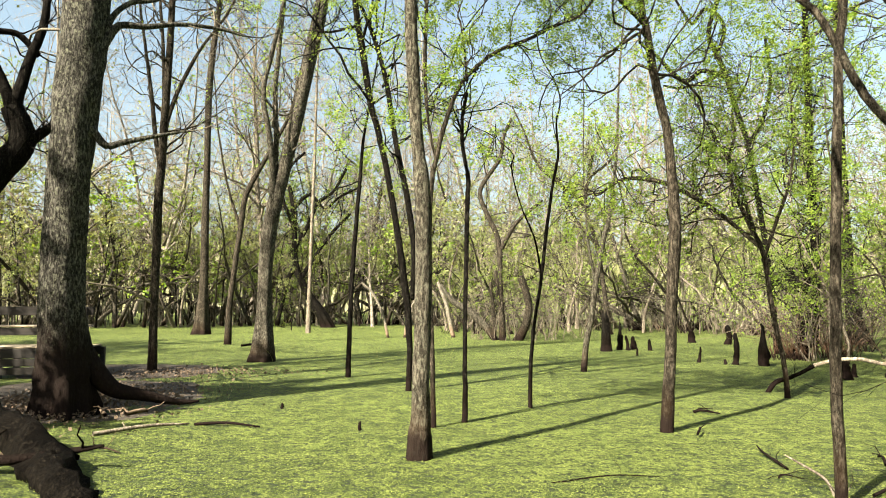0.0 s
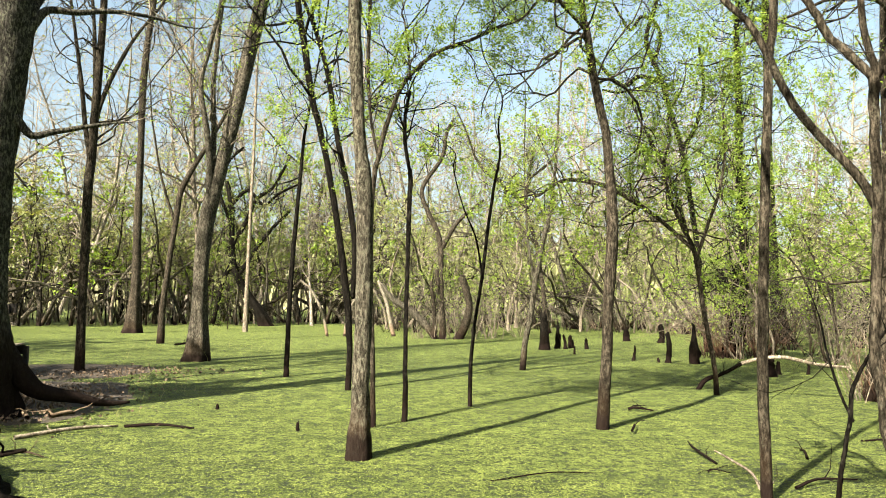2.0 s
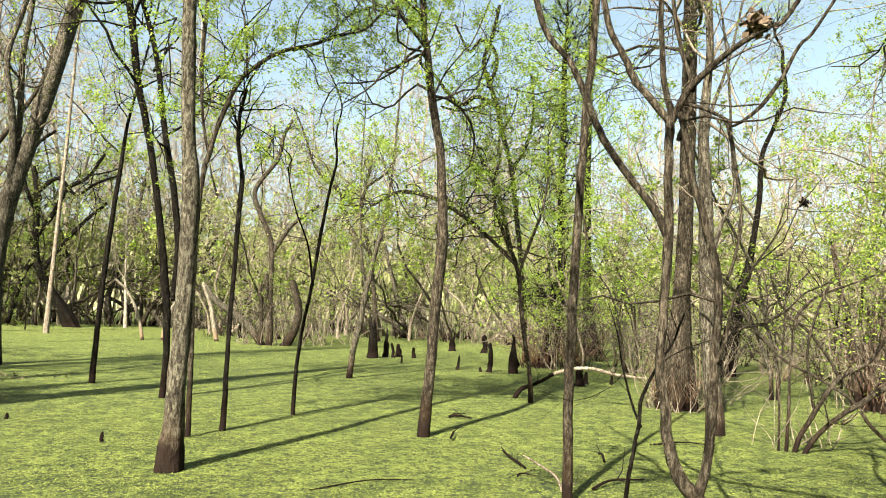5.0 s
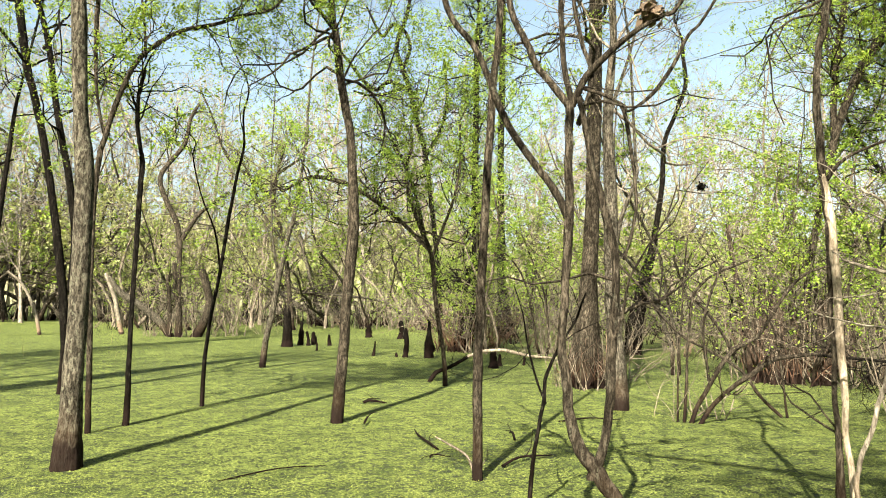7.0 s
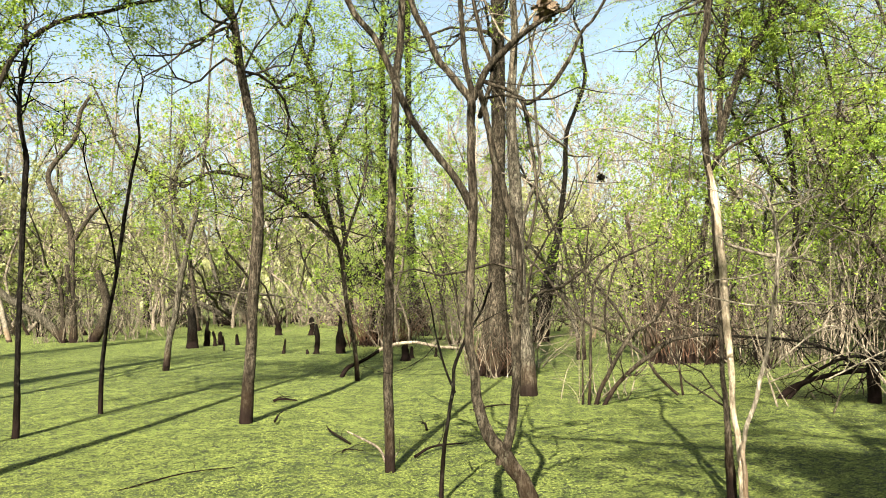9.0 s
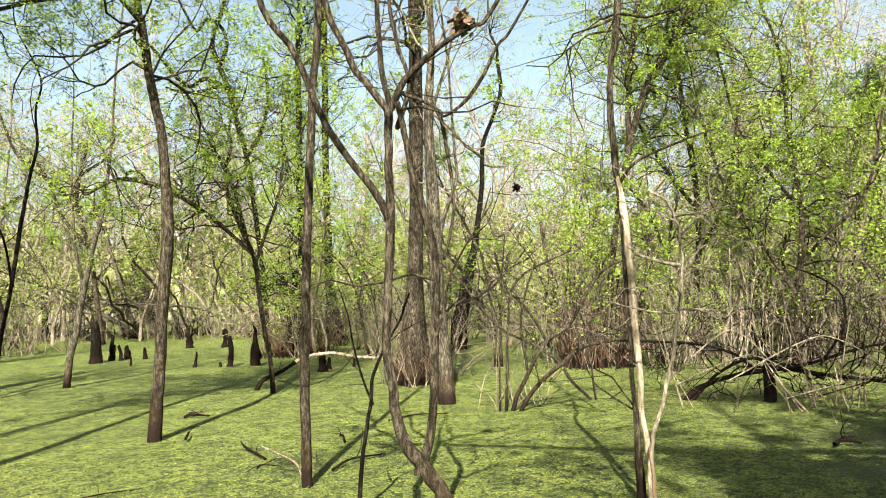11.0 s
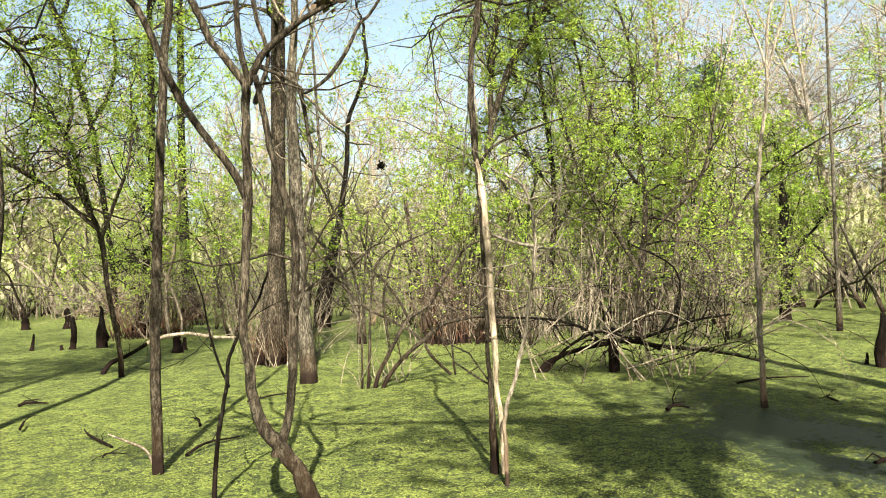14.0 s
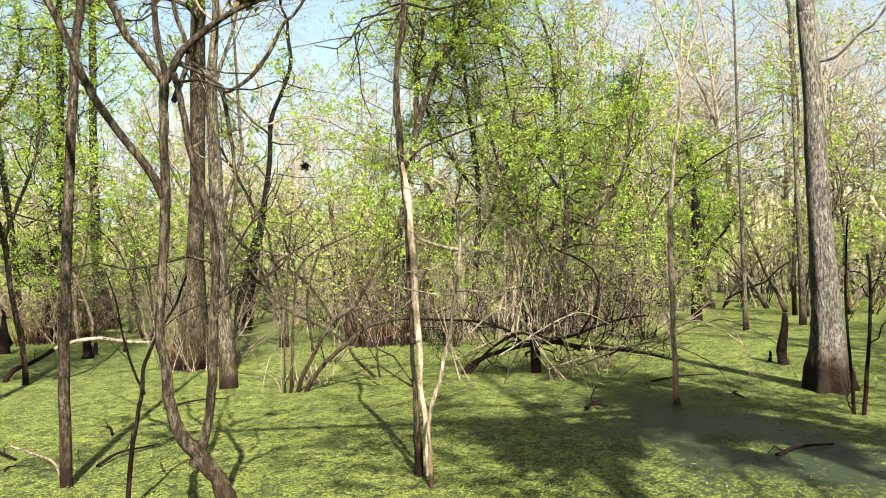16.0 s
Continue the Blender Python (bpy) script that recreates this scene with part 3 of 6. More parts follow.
# low gnarled tree with many dark twisting branches
plant('gnarled_tree', 'low gnarled tree with many dark twisting branches', 'tree', 'gnarled thicket trees', bark_dark,
    [('trunk', [(-8.60, 54.50, -0.30, 0.519), (-9.33, 54.38, 1.08, 0.432), (-10.32, 54.23, 2.58, 0.324), (-11.18, 54.09, 4.52, 0.281), (-11.39, 54.06, 6.90, 0.260), (-11.47, 54.05, 9.08, 0.239), (-11.83, 53.99, 10.82, 0.174)]),
     ('limb', [(-11.38, 54.06, 6.03, 0.238), (-10.38, 54.15, 7.78, 0.195), (-9.68, 54.20, 9.54, 0.174), (-8.49, 54.34, 10.44, 0.131), (-7.56, 54.42, 12.23, 0.110)]),
     ('limb', [(-11.40, 54.06, 7.77, 0.195), (-12.34, 53.99, 9.94, 0.152), (-11.89, 54.13, 12.16, 0.131), (-10.73, 54.35, 13.54, 0.110)]),
     ('limb', [(-10.76, 54.16, 3.88, 0.194), (-9.77, 54.52, 5.63, 0.174), (-8.54, 54.93, 7.43, 0.154), (-7.29, 55.31, 8.80, 0.111)]),
     ('limb', [(-11.47, 54.05, 9.08, 0.174), (-10.28, 54.12, 10.19, 0.152), (-9.12, 54.26, 9.11, 0.131), (-8.05, 54.35, 10.00, 0.109), (-6.33, 54.49, 10.91, 0.088)]),
     ('limb', [(-11.31, 54.07, 4.73, 0.216), (-11.88, 53.98, 3.44, 0.194), (-12.26, 53.92, 1.72, 0.193), (-12.56, 53.87, 0.23, 0.214)])],
    ext=0, crown=100, cl=2.6, leaf=0.35, wind=1.8)

# very thin dark tree stem in duckweed
plant('slender_tree', 'very thin dark tree stem in duckweed', 'tree', 'slender swamp trees', bark_dark,
    [('trunk', [(-2.52, 18.92, -0.30, 0.082), (-2.49, 18.93, 1.01, 0.075), (-2.44, 18.93, 2.51, 0.075), (-2.35, 18.94, 3.87, 0.068), (-2.26, 18.96, 5.10, 0.061), (-2.17, 18.97, 6.34, 0.046), (-2.00, 18.99, 7.44, 0.031)])],
    ext=5, crown=26, cl=2.6, leaf=.5)

# straight tree with grey lichen bark and flared foot in duckweed
plant('swamp_tree', 'straight tree with grey lichen bark and flared foot in duckweed', 'tree', '', bark_lichen,
    [('trunk', [(-0.31, 9.22, -0.30, 0.209), (-0.30, 9.22, 0.23, 0.166), (-0.29, 9.22, 0.51, 0.148), (-0.28, 9.22, 1.16, 0.135), (-0.26, 9.22, 1.81, 0.124), (-0.26, 9.22, 2.40, 0.121), (-0.26, 9.22, 2.99, 0.122), (-0.28, 9.22, 3.58, 0.119), (-0.33, 9.22, 3.96, 0.101), (-0.37, 9.21, 4.49, 0.097), (-0.41, 9.21, 5.25, 0.098), (-0.44, 9.21, 6.03, 0.098)])],
    ext=7, crown=46, cl=2.6, leaf=1.6, low=0.78, size=0.042)

# thin tree bowing into a long leafy arching branch
plant('arching_tree', 'thin tree bowing into a long leafy arching branch', 'tree', '', bark_brown,
    [('trunk', [(-0.14, 11.45, -0.30, 0.049), (-0.16, 11.45, 0.68, 0.050), (-0.20, 11.45, 1.76, 0.045), (-0.22, 11.45, 2.86, 0.041), (-0.19, 11.45, 3.87, 0.046), (-0.13, 11.45, 4.29, 0.046), (0.03, 11.45, 4.91, 0.046), (0.22, 11.46, 5.43, 0.042), (0.44, 11.46, 5.76, 0.042), (0.89, 11.46, 6.13, 0.037), (1.36, 11.47, 6.32, 0.033), (1.88, 11.48, 6.58, 0.028), (2.31, 11.48, 6.78, 0.024)]),
     ('limb', [(-0.11, 11.45, 4.34, 0.032), (-0.23, 11.43, 4.90, 0.028), (-0.30, 11.40, 5.84, 0.042), (-0.27, 11.37, 6.97, 0.037)]),
     ('limb', [(0.39, 11.46, 5.67, 0.028), (0.35, 11.47, 6.15, 0.023), (0.29, 11.49, 6.63, 0.019)])],
    ext=1, crown=46, cl=1.8, leaf=2.4, size=0.04)

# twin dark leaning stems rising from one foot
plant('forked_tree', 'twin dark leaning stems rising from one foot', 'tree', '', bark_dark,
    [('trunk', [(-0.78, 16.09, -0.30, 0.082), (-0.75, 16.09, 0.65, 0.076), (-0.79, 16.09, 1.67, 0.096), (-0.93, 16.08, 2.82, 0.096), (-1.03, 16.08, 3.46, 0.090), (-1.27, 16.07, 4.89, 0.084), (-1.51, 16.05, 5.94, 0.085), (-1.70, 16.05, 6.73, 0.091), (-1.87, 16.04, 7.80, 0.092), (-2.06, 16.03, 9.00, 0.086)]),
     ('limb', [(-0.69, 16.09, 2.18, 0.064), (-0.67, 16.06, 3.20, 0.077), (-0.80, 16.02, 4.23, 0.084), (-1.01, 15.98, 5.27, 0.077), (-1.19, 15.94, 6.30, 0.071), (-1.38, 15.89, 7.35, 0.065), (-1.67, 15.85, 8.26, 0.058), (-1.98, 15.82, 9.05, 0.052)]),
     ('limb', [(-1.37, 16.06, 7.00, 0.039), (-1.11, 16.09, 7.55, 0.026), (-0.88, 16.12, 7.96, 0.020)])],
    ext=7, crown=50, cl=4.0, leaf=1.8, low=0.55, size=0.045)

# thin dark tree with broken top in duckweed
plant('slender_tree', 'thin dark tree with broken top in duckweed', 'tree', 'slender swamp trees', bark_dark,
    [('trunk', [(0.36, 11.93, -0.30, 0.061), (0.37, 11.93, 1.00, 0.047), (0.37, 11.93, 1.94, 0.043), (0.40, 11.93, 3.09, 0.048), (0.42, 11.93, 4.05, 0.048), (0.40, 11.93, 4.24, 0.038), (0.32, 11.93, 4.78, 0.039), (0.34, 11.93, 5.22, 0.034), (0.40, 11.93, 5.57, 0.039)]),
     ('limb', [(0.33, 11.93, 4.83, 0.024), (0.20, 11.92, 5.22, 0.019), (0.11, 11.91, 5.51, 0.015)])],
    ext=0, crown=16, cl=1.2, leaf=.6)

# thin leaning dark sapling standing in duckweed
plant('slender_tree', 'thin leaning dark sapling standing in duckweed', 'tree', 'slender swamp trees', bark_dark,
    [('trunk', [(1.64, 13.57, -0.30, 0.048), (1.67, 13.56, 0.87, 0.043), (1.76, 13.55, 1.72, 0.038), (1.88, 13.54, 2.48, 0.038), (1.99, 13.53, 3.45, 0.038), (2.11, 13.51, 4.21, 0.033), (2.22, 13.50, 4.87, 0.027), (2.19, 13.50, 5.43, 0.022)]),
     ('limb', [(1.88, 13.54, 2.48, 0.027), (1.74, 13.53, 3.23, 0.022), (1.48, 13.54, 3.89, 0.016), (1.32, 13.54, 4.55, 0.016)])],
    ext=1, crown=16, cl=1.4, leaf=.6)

# leaning grey sapling with dark mossy upper stem
plant('slender_tree', 'leaning grey sapling with dark mossy upper stem', 'tree', 'slender swamp trees', bark_lichen,
    [('trunk', [(4.02, 20.52, -0.30, 0.105), (4.11, 20.50, 0.77, 0.097), (4.28, 20.47, 1.58, 0.098), (4.41, 20.44, 2.56, 0.098), (4.58, 20.41, 3.53, 0.090), (4.80, 20.37, 4.43, 0.074), (4.92, 20.34, 5.34, 0.057), (5.02, 20.32, 6.16, 0.041)]),
     ('limb', [(4.41, 20.44, 2.56, 0.049), (4.19, 20.45, 3.70, 0.041), (4.13, 20.42, 4.69, 0.033)])],
    ext=5, crown=26, cl=2.6, leaf=.5)

# slim brown-grey tree leaning slightly above the duckweed
plant('swamp_tree', 'slim brown-grey tree leaning slightly above the duckweed', 'tree', '', bark_brown,
    [('trunk', [(3.45, 11.09, -0.30, 0.117), (3.48, 11.07, 0.56, 0.109), (3.53, 11.06, 1.25, 0.101), (3.57, 11.05, 2.13, 0.101), (3.62, 11.03, 2.92, 0.110), (3.63, 11.03, 3.45, 0.102), (3.60, 11.04, 3.99, 0.089), (3.54, 11.06, 4.72, 0.081), (3.45, 11.08, 5.18, 0.081), (3.36, 11.11, 5.74, 0.077), (3.26, 11.14, 6.50, 0.068), (3.20, 11.16, 6.98, 0.064)]),
     ('limb', [(3.39, 11.10, 5.56, 0.023), (3.56, 11.03, 5.99, 0.018), (3.85, 10.93, 6.41, 0.013), (4.06, 10.85, 6.75, 0.013)])],
    ext=7, crown=46, cl=2.4, leaf=1.5, low=0.62, size=0.042)

# straight slim tree with grey upper trunk in duckweed
plant('swamp_tree', 'straight slim tree with grey upper trunk in duckweed', 'tree', '', bark_brown,
    [('trunk', [(3.87, 7.02, -0.30, 0.066), (3.85, 7.02, 0.85, 0.064), (3.86, 7.02, 1.48, 0.064), (3.88, 7.01, 2.25, 0.061), (3.93, 6.98, 3.41, 0.055), (3.98, 6.96, 4.54, 0.052), (4.05, 6.92, 5.41, 0.049)])],
    ext=7, crown=46, cl=2.2, leaf=0.5, low=0.72, size=0.04)

# near grey tree with two crossing stems and spreading limbs
plant('forked_tree', 'near grey tree with two crossing stems and spreading limbs', 'tree', '', bark_brown,
    [('trunk', [(3.99, 4.37, -0.30, 0.092), (3.84, 4.50, 0.29, 0.081), (3.78, 4.55, 0.44, 0.077), (3.69, 4.63, 0.63, 0.077), (3.58, 4.73, 0.83, 0.063), (3.52, 4.78, 1.08, 0.054), (3.49, 4.80, 1.41, 0.047), (3.47, 4.82, 1.69, 0.043), (3.49, 4.80, 2.17, 0.043), (3.51, 4.78, 2.60, 0.048), (3.51, 4.78, 3.03, 0.043), (3.51, 4.78, 3.42, 0.043), (3.52, 4.78, 3.67, 0.046)]),
     ('limb', [(3.67, 4.64, 0.65, 0.051), (3.73, 4.59, 0.88, 0.044), (3.75, 4.55, 1.23, 0.044), (3.75, 4.53, 1.55, 0.047), (3.76, 4.51, 1.92, 0.040), (3.77, 4.49, 2.25, 0.037), (3.74, 4.51, 2.51, 0.040), (3.66, 4.55, 2.87, 0.035), (3.60, 4.60, 3.19, 0.033), (3.55, 4.63, 3.47, 0.031), (3.52, 4.65, 3.68, 0.029)]),
     ('limb', [(3.50, 4.80, 2.73, 0.041), (3.40, 4.88, 2.97, 0.039), (3.28, 5.00, 3.20, 0.037), (3.17, 5.11, 3.41, 0.037), (3.08, 5.20, 3.66, 0.037), (3.00, 5.28, 3.97, 0.035), (2.89, 5.38, 4.27, 0.033), (2.72, 5.54, 4.63, 0.033)]),
     ('limb', [(3.49, 4.80, 3.68, 0.041), (3.40, 4.90, 3.86, 0.039), (3.32, 5.00, 4.05, 0.037), (3.24, 5.10, 4.32, 0.035), (3.18, 5.19, 4.59, 0.033)]),
     ('limb', [(3.54, 4.76, 3.68, 0.039), (3.61, 4.67, 3.88, 0.034), (3.75, 4.54, 4.07, 0.031), (3.90, 4.38, 4.23, 0.026), (4.05, 4.23, 4.33, 0.024), (4.14, 4.15, 4.41, 0.021)]),
     ('limb', [(3.52, 4.77, 3.69, 0.031), (3.48, 4.81, 3.97, 0.029), (3.47, 4.82, 4.27, 0.027), (3.46, 4.83, 4.62, 0.024)]),
     ('limb', [(3.58, 4.72, 3.52, 0.027), (3.67, 4.67, 3.86, 0.022), (3.61, 4.75, 4.22, 0.022), (3.58, 4.80, 4.53, 0.020)]),
     ('limb', [(3.61, 4.70, 3.78, 0.019), (3.73, 4.57, 3.70, 0.017), (3.83, 4.47, 3.61, 0.014), (3.86, 4.43, 3.56, 0.014), (3.99, 4.30, 3.69, 0.019), (4.09, 4.19, 3.89, 0.019), (4.18, 4.10, 4.14, 0.016), (4.27, 3.99, 4.29, 0.014)]),
     ('limb', [(3.85, 4.49, 3.59, 0.022), (3.88, 4.46, 3.37, 0.019), (3.90, 4.43, 3.10, 0.017), (3.91, 4.41, 2.86, 0.014), (3.88, 4.42, 2.58, 0.014), (3.82, 4.46, 2.34, 0.014)])],
    ext=3, crown=10, cl=1.2, leaf=0, low=0.8)

# thin dark crooked sapling beside the forked tree
plant('sapling', 'thin dark crooked sapling beside the forked tree', 'sapling', '', bark_dark,
    [('trunk', [(3.66, 5.64, -0.30, 0.026), (3.69, 5.62, 0.39, 0.024), (3.74, 5.59, 0.81, 0.021), (3.78, 5.56, 1.07, 0.021), (3.81, 5.54, 1.34, 0.019), (3.90, 5.49, 1.55, 0.016), (4.02, 5.42, 1.81, 0.013), (4.11, 5.36, 2.08, 0.011)]),
     ('limb', [(3.79, 5.56, 1.07, 0.013), (3.70, 5.60, 1.34, 0.013), (3.64, 5.63, 1.61, 0.011), (3.60, 5.64, 1.88, 0.008), (3.52, 5.68, 2.15, 0.005)])],
    ext=0, crown=6, cl=.8, leaf=0)

# tall grey cypress with dark waterline stain
plant('cypress', 'tall grey cypress with dark waterline stain', 'tree', '', bark_grey,
    [('trunk', [(8.80, 10.66, -0.30, 0.195), (8.78, 10.68, 0.54, 0.180), (8.73, 10.72, 1.19, 0.175), (8.70, 10.74, 1.73, 0.170), (8.68, 10.76, 2.50, 0.165), (8.66, 10.77, 3.28, 0.160), (8.65, 10.78, 4.17, 0.144), (8.63, 10.80, 5.18, 0.122), (8.62, 10.80, 5.86, 0.112), (8.69, 10.75, 6.76, 0.084), (8.69, 10.75, 7.80, 0.079)]),
     ('limb', [(8.71, 10.73, 3.05, 0.066), (8.81, 10.63, 3.60, 0.050), (8.92, 10.52, 4.04, 0.044), (9.01, 10.43, 4.47, 0.039), (8.96, 10.44, 5.03, 0.033)]),
     ('limb', [(8.65, 10.78, 5.63, 0.056), (8.83, 10.67, 6.31, 0.039), (9.03, 10.53, 7.10, 0.028)])],
    ext=7, crown=50, cl=4.0, leaf=0.35, low=0.6, size=0.045)

# huge brown-grey cypress with fluted peeling buttress
plant('cypress', 'huge brown-grey cypress with fluted peeling buttress', 'tree', '', bark_brown,
    [('trunk', [(10.28, 13.81, -0.30, 0.463), (10.29, 13.80, 0.59, 0.396), (10.32, 13.78, 1.41, 0.301), (10.36, 13.75, 2.50, 0.233), (10.40, 13.72, 3.60, 0.207), (10.44, 13.70, 4.99, 0.194), (10.46, 13.68, 6.40, 0.202), (10.48, 13.67, 7.82, 0.189), (10.49, 13.66, 9.25, 0.183)])],
    ext=7, crown=50, cl=4.0, leaf=0.3, low=0.65, size=0.045)

# dark leaning hollow trunk beside the cypresses
plant('leaning_tree', 'dark leaning hollow trunk beside the cypresses', 'tree', '', bark_dark,
    [('trunk', [(18.39, 21.88, -0.30, 0.337), (18.46, 21.82, 1.01, 0.315), (18.66, 21.66, 2.13, 0.293), (18.79, 21.55, 3.03, 0.271), (18.98, 21.39, 3.92, 0.181), (19.13, 21.27, 5.05, 0.136), (19.30, 21.13, 6.64, 0.113), (19.37, 21.07, 8.25, 0.102), (19.70, 20.80, 9.38, 0.091), (19.99, 20.56, 10.52, 0.091), (19.92, 20.61, 11.68, 0.080)])],
    ext=1, crown=16, cl=2, leaf=.4)

# thin leaning tree with a long arching dark branch
plant('arching_tree', 'thin leaning tree with a long arching dark branch', 'tree', '', bark_brown,
    [('trunk', [(7.20, 14.95, -0.30, 0.071), (7.15, 14.98, 0.64, 0.059), (7.05, 15.02, 1.34, 0.060), (6.95, 15.07, 2.06, 0.060), (6.89, 15.10, 2.78, 0.066), (6.83, 15.13, 3.14, 0.061), (6.61, 15.24, 3.70, 0.055), (6.37, 15.35, 4.40, 0.049), (6.28, 15.40, 5.03, 0.043), (6.40, 15.34, 5.65, 0.037)]),
     ('limb', [(6.80, 15.15, 3.17, 0.055), (6.45, 15.30, 3.55, 0.055), (5.95, 15.51, 4.04, 0.056), (5.45, 15.73, 4.43, 0.063), (5.06, 15.89, 4.67, 0.064), (4.50, 16.15, 4.83, 0.059), (4.09, 16.33, 4.81, 0.046), (3.66, 16.52, 4.51, 0.033)]),
     ('limb', [(6.86, 15.12, 2.96, 0.048), (7.12, 15.02, 3.74, 0.042), (7.35, 14.94, 4.46, 0.036), (7.48, 14.91, 5.30, 0.030), (7.47, 14.94, 6.17, 0.024)]),
     ('limb', [(6.70, 15.19, 3.51, 0.043), (6.52, 15.40, 4.53, 0.037), (6.21, 15.65, 5.46, 0.032), (5.88, 15.90, 6.30, 0.026)])],
    ext=1, crown=95, cl=2.6, leaf=0.9, wind=1.4, hue=leaf_spring, low=0.45)

# broken dark cypress overgrown with vines and stems
plant('cypress', 'broken dark cypress overgrown with vines and stems', 'tree', '', bark_dark,
    [('trunk', [(12.64, 25.29, -0.30, 0.340), (12.72, 25.24, 0.70, 0.250), (12.81, 25.20, 1.50, 0.210), (12.87, 25.17, 2.49, 0.190), (12.92, 25.15, 2.99, 0.130)]),
     ('limb', [(13.04, 25.08, 0.71, 0.179), (13.14, 24.95, 3.09, 0.169), (13.10, 24.91, 4.68, 0.170), (13.05, 24.88, 6.09, 0.160), (13.01, 24.84, 7.70, 0.151), (13.01, 24.77, 9.73, 0.141), (12.96, 24.73, 11.78, 0.121)])],
    ext=4, crown=120, cl=2.6, leaf=1.1, wind=1.2)

# split dark trunk fused with a pale bark-stripped stem
plant('split_tree', 'split dark trunk fused with a pale bark-stripped stem', 'tree', '', bark_brown,
    [('trunk', [(5.90, 4.12, -0.30, 0.049), (5.89, 4.12, 0.27, 0.045), (5.89, 4.13, 0.57, 0.038), (5.88, 4.14, 0.99, 0.029), (5.87, 4.15, 1.51, 0.024), (5.86, 4.16, 2.04, 0.025), (5.86, 4.17, 2.58, 0.022), (5.85, 4.18, 2.96, 0.027), (5.84, 4.20, 3.29, 0.042), (5.83, 4.21, 3.56, 0.042), (5.82, 4.22, 3.95, 0.037), (5.83, 4.21, 4.23, 0.035), (5.86, 4.17, 4.50, 0.039), (5.88, 4.14, 4.77, 0.042), (5.89, 4.13, 5.00, 0.040)]),
     ('bare_stem', [(5.95, 4.05, -0.30, 0.029), (5.94, 4.06, 0.53, 0.033), (5.92, 4.09, 0.89, 0.033), (5.92, 4.09, 1.41, 0.040), (5.90, 4.12, 2.04, 0.044), (5.88, 4.14, 2.58, 0.046), (5.86, 4.17, 2.96, 0.044), (5.84, 4.19, 3.21, 0.018)]),
     ('limb', [(5.86, 4.17, 3.12, 0.024), (5.95, 4.06, 3.30, 0.019), (6.06, 3.92, 3.39, 0.016), (6.24, 3.69, 3.49, 0.013), (6.42, 3.47, 3.58, 0.010)])],
    ext=3, crown=12, cl=1.6, leaf=0.2, low=.6, size=0.035)

# pale thin sapling growing beside the split trunk
plant('sapling', 'pale thin sapling growing beside the split trunk', 'sapling', '', bark_pale,
    [('trunk', [(5.65, 3.79, -0.30, 0.031), (5.64, 3.79, 0.32, 0.026), (5.64, 3.80, 0.58, 0.026), (5.68, 3.73, 0.89, 0.024), (5.74, 3.65, 1.26, 0.024), (5.79, 3.59, 1.63, 0.024), (5.83, 3.53, 2.10, 0.024), (5.84, 3.52, 2.47, 0.021), (5.79, 3.58, 2.80, 0.016), (5.69, 3.73, 2.97, 0.011)]),
     ('limb', [(5.83, 3.53, 2.26, 0.021), (5.74, 3.65, 2.29, 0.019), (5.64, 3.78, 2.35, 0.016), (5.59, 3.84, 2.38, 0.013)]),
     ('limb', [(5.84, 3.52, 2.53, 0.016), (5.94, 3.40, 2.68, 0.013), (6.06, 3.23, 2.78, 0.011)])],
    ext=0, crown=16, cl=1.2, leaf=0)

# thin pale sapling with a forked top in open water
plant('slender_tree', 'thin pale sapling with a forked top in open water', 'tree', 'slender swamp trees', bark_pale,
    [('trunk', [(10.67, 2.94, -0.30, 0.061), (10.67, 2.94, 0.48, 0.049), (10.66, 2.94, 1.08, 0.046), (10.66, 2.94, 1.84, 0.046), (10.67, 2.93, 2.53, 0.042), (10.68, 2.90, 3.15, 0.035), (10.70, 2.83, 3.76, 0.031), (10.72, 2.75, 4.29, 0.031), (10.73, 2.71, 4.76, 0.027)]),
     ('limb', [(10.73, 2.71, 4.76, 0.023), (10.69, 2.81, 5.16, 0.019), (10.64, 2.93, 5.58, 0.016), (10.61, 3.00, 5.91, 0.012)]),
     ('limb', [(10.73, 2.71, 4.75, 0.023), (10.78, 2.61, 5.13, 0.019), (10.82, 2.50, 5.50, 0.019), (10.85, 2.44, 5.80, 0.015)]),
     ('limb', [(10.74, 2.70, 4.68, 0.015), (10.79, 2.58, 4.81, 0.011), (10.85, 2.45, 4.95, 0.008)])],
    ext=1, crown=10, cl=1.2, leaf=0.12, low=0.7, size=0.04)

# large grey cypress with a dark wet flared foot
plant('cypress', 'large grey cypress with a dark wet flared foot', 'tree', '', bark_cyp,
    [('trunk', [(12.81, 1.15, -0.30, 0.356), (12.81, 1.16, 0.37, 0.312), (12.81, 1.16, 0.82, 0.272), (12.81, 1.16, 1.35, 0.246), (12.80, 1.18, 1.98, 0.224), (12.80, 1.19, 2.61, 0.207), (12.80, 1.21, 3.42, 0.189), (12.80, 1.22, 4.24, 0.172), (12.80, 1.23, 5.16, 0.163), (12.80, 1.26, 5.99, 0.155), (12.80, 1.25, 6.45, 0.155)]),
     ('limb', [(12.80, 1.18, 5.24, 0.036), (12.83, 0.86, 5.27, 0.027), (12.85, 0.54, 5.57, 0.022), (12.87, 0.23, 5.82, 0.022)])],
    ext=6, crown=24, cl=3, leaf=.5, low=0.75)

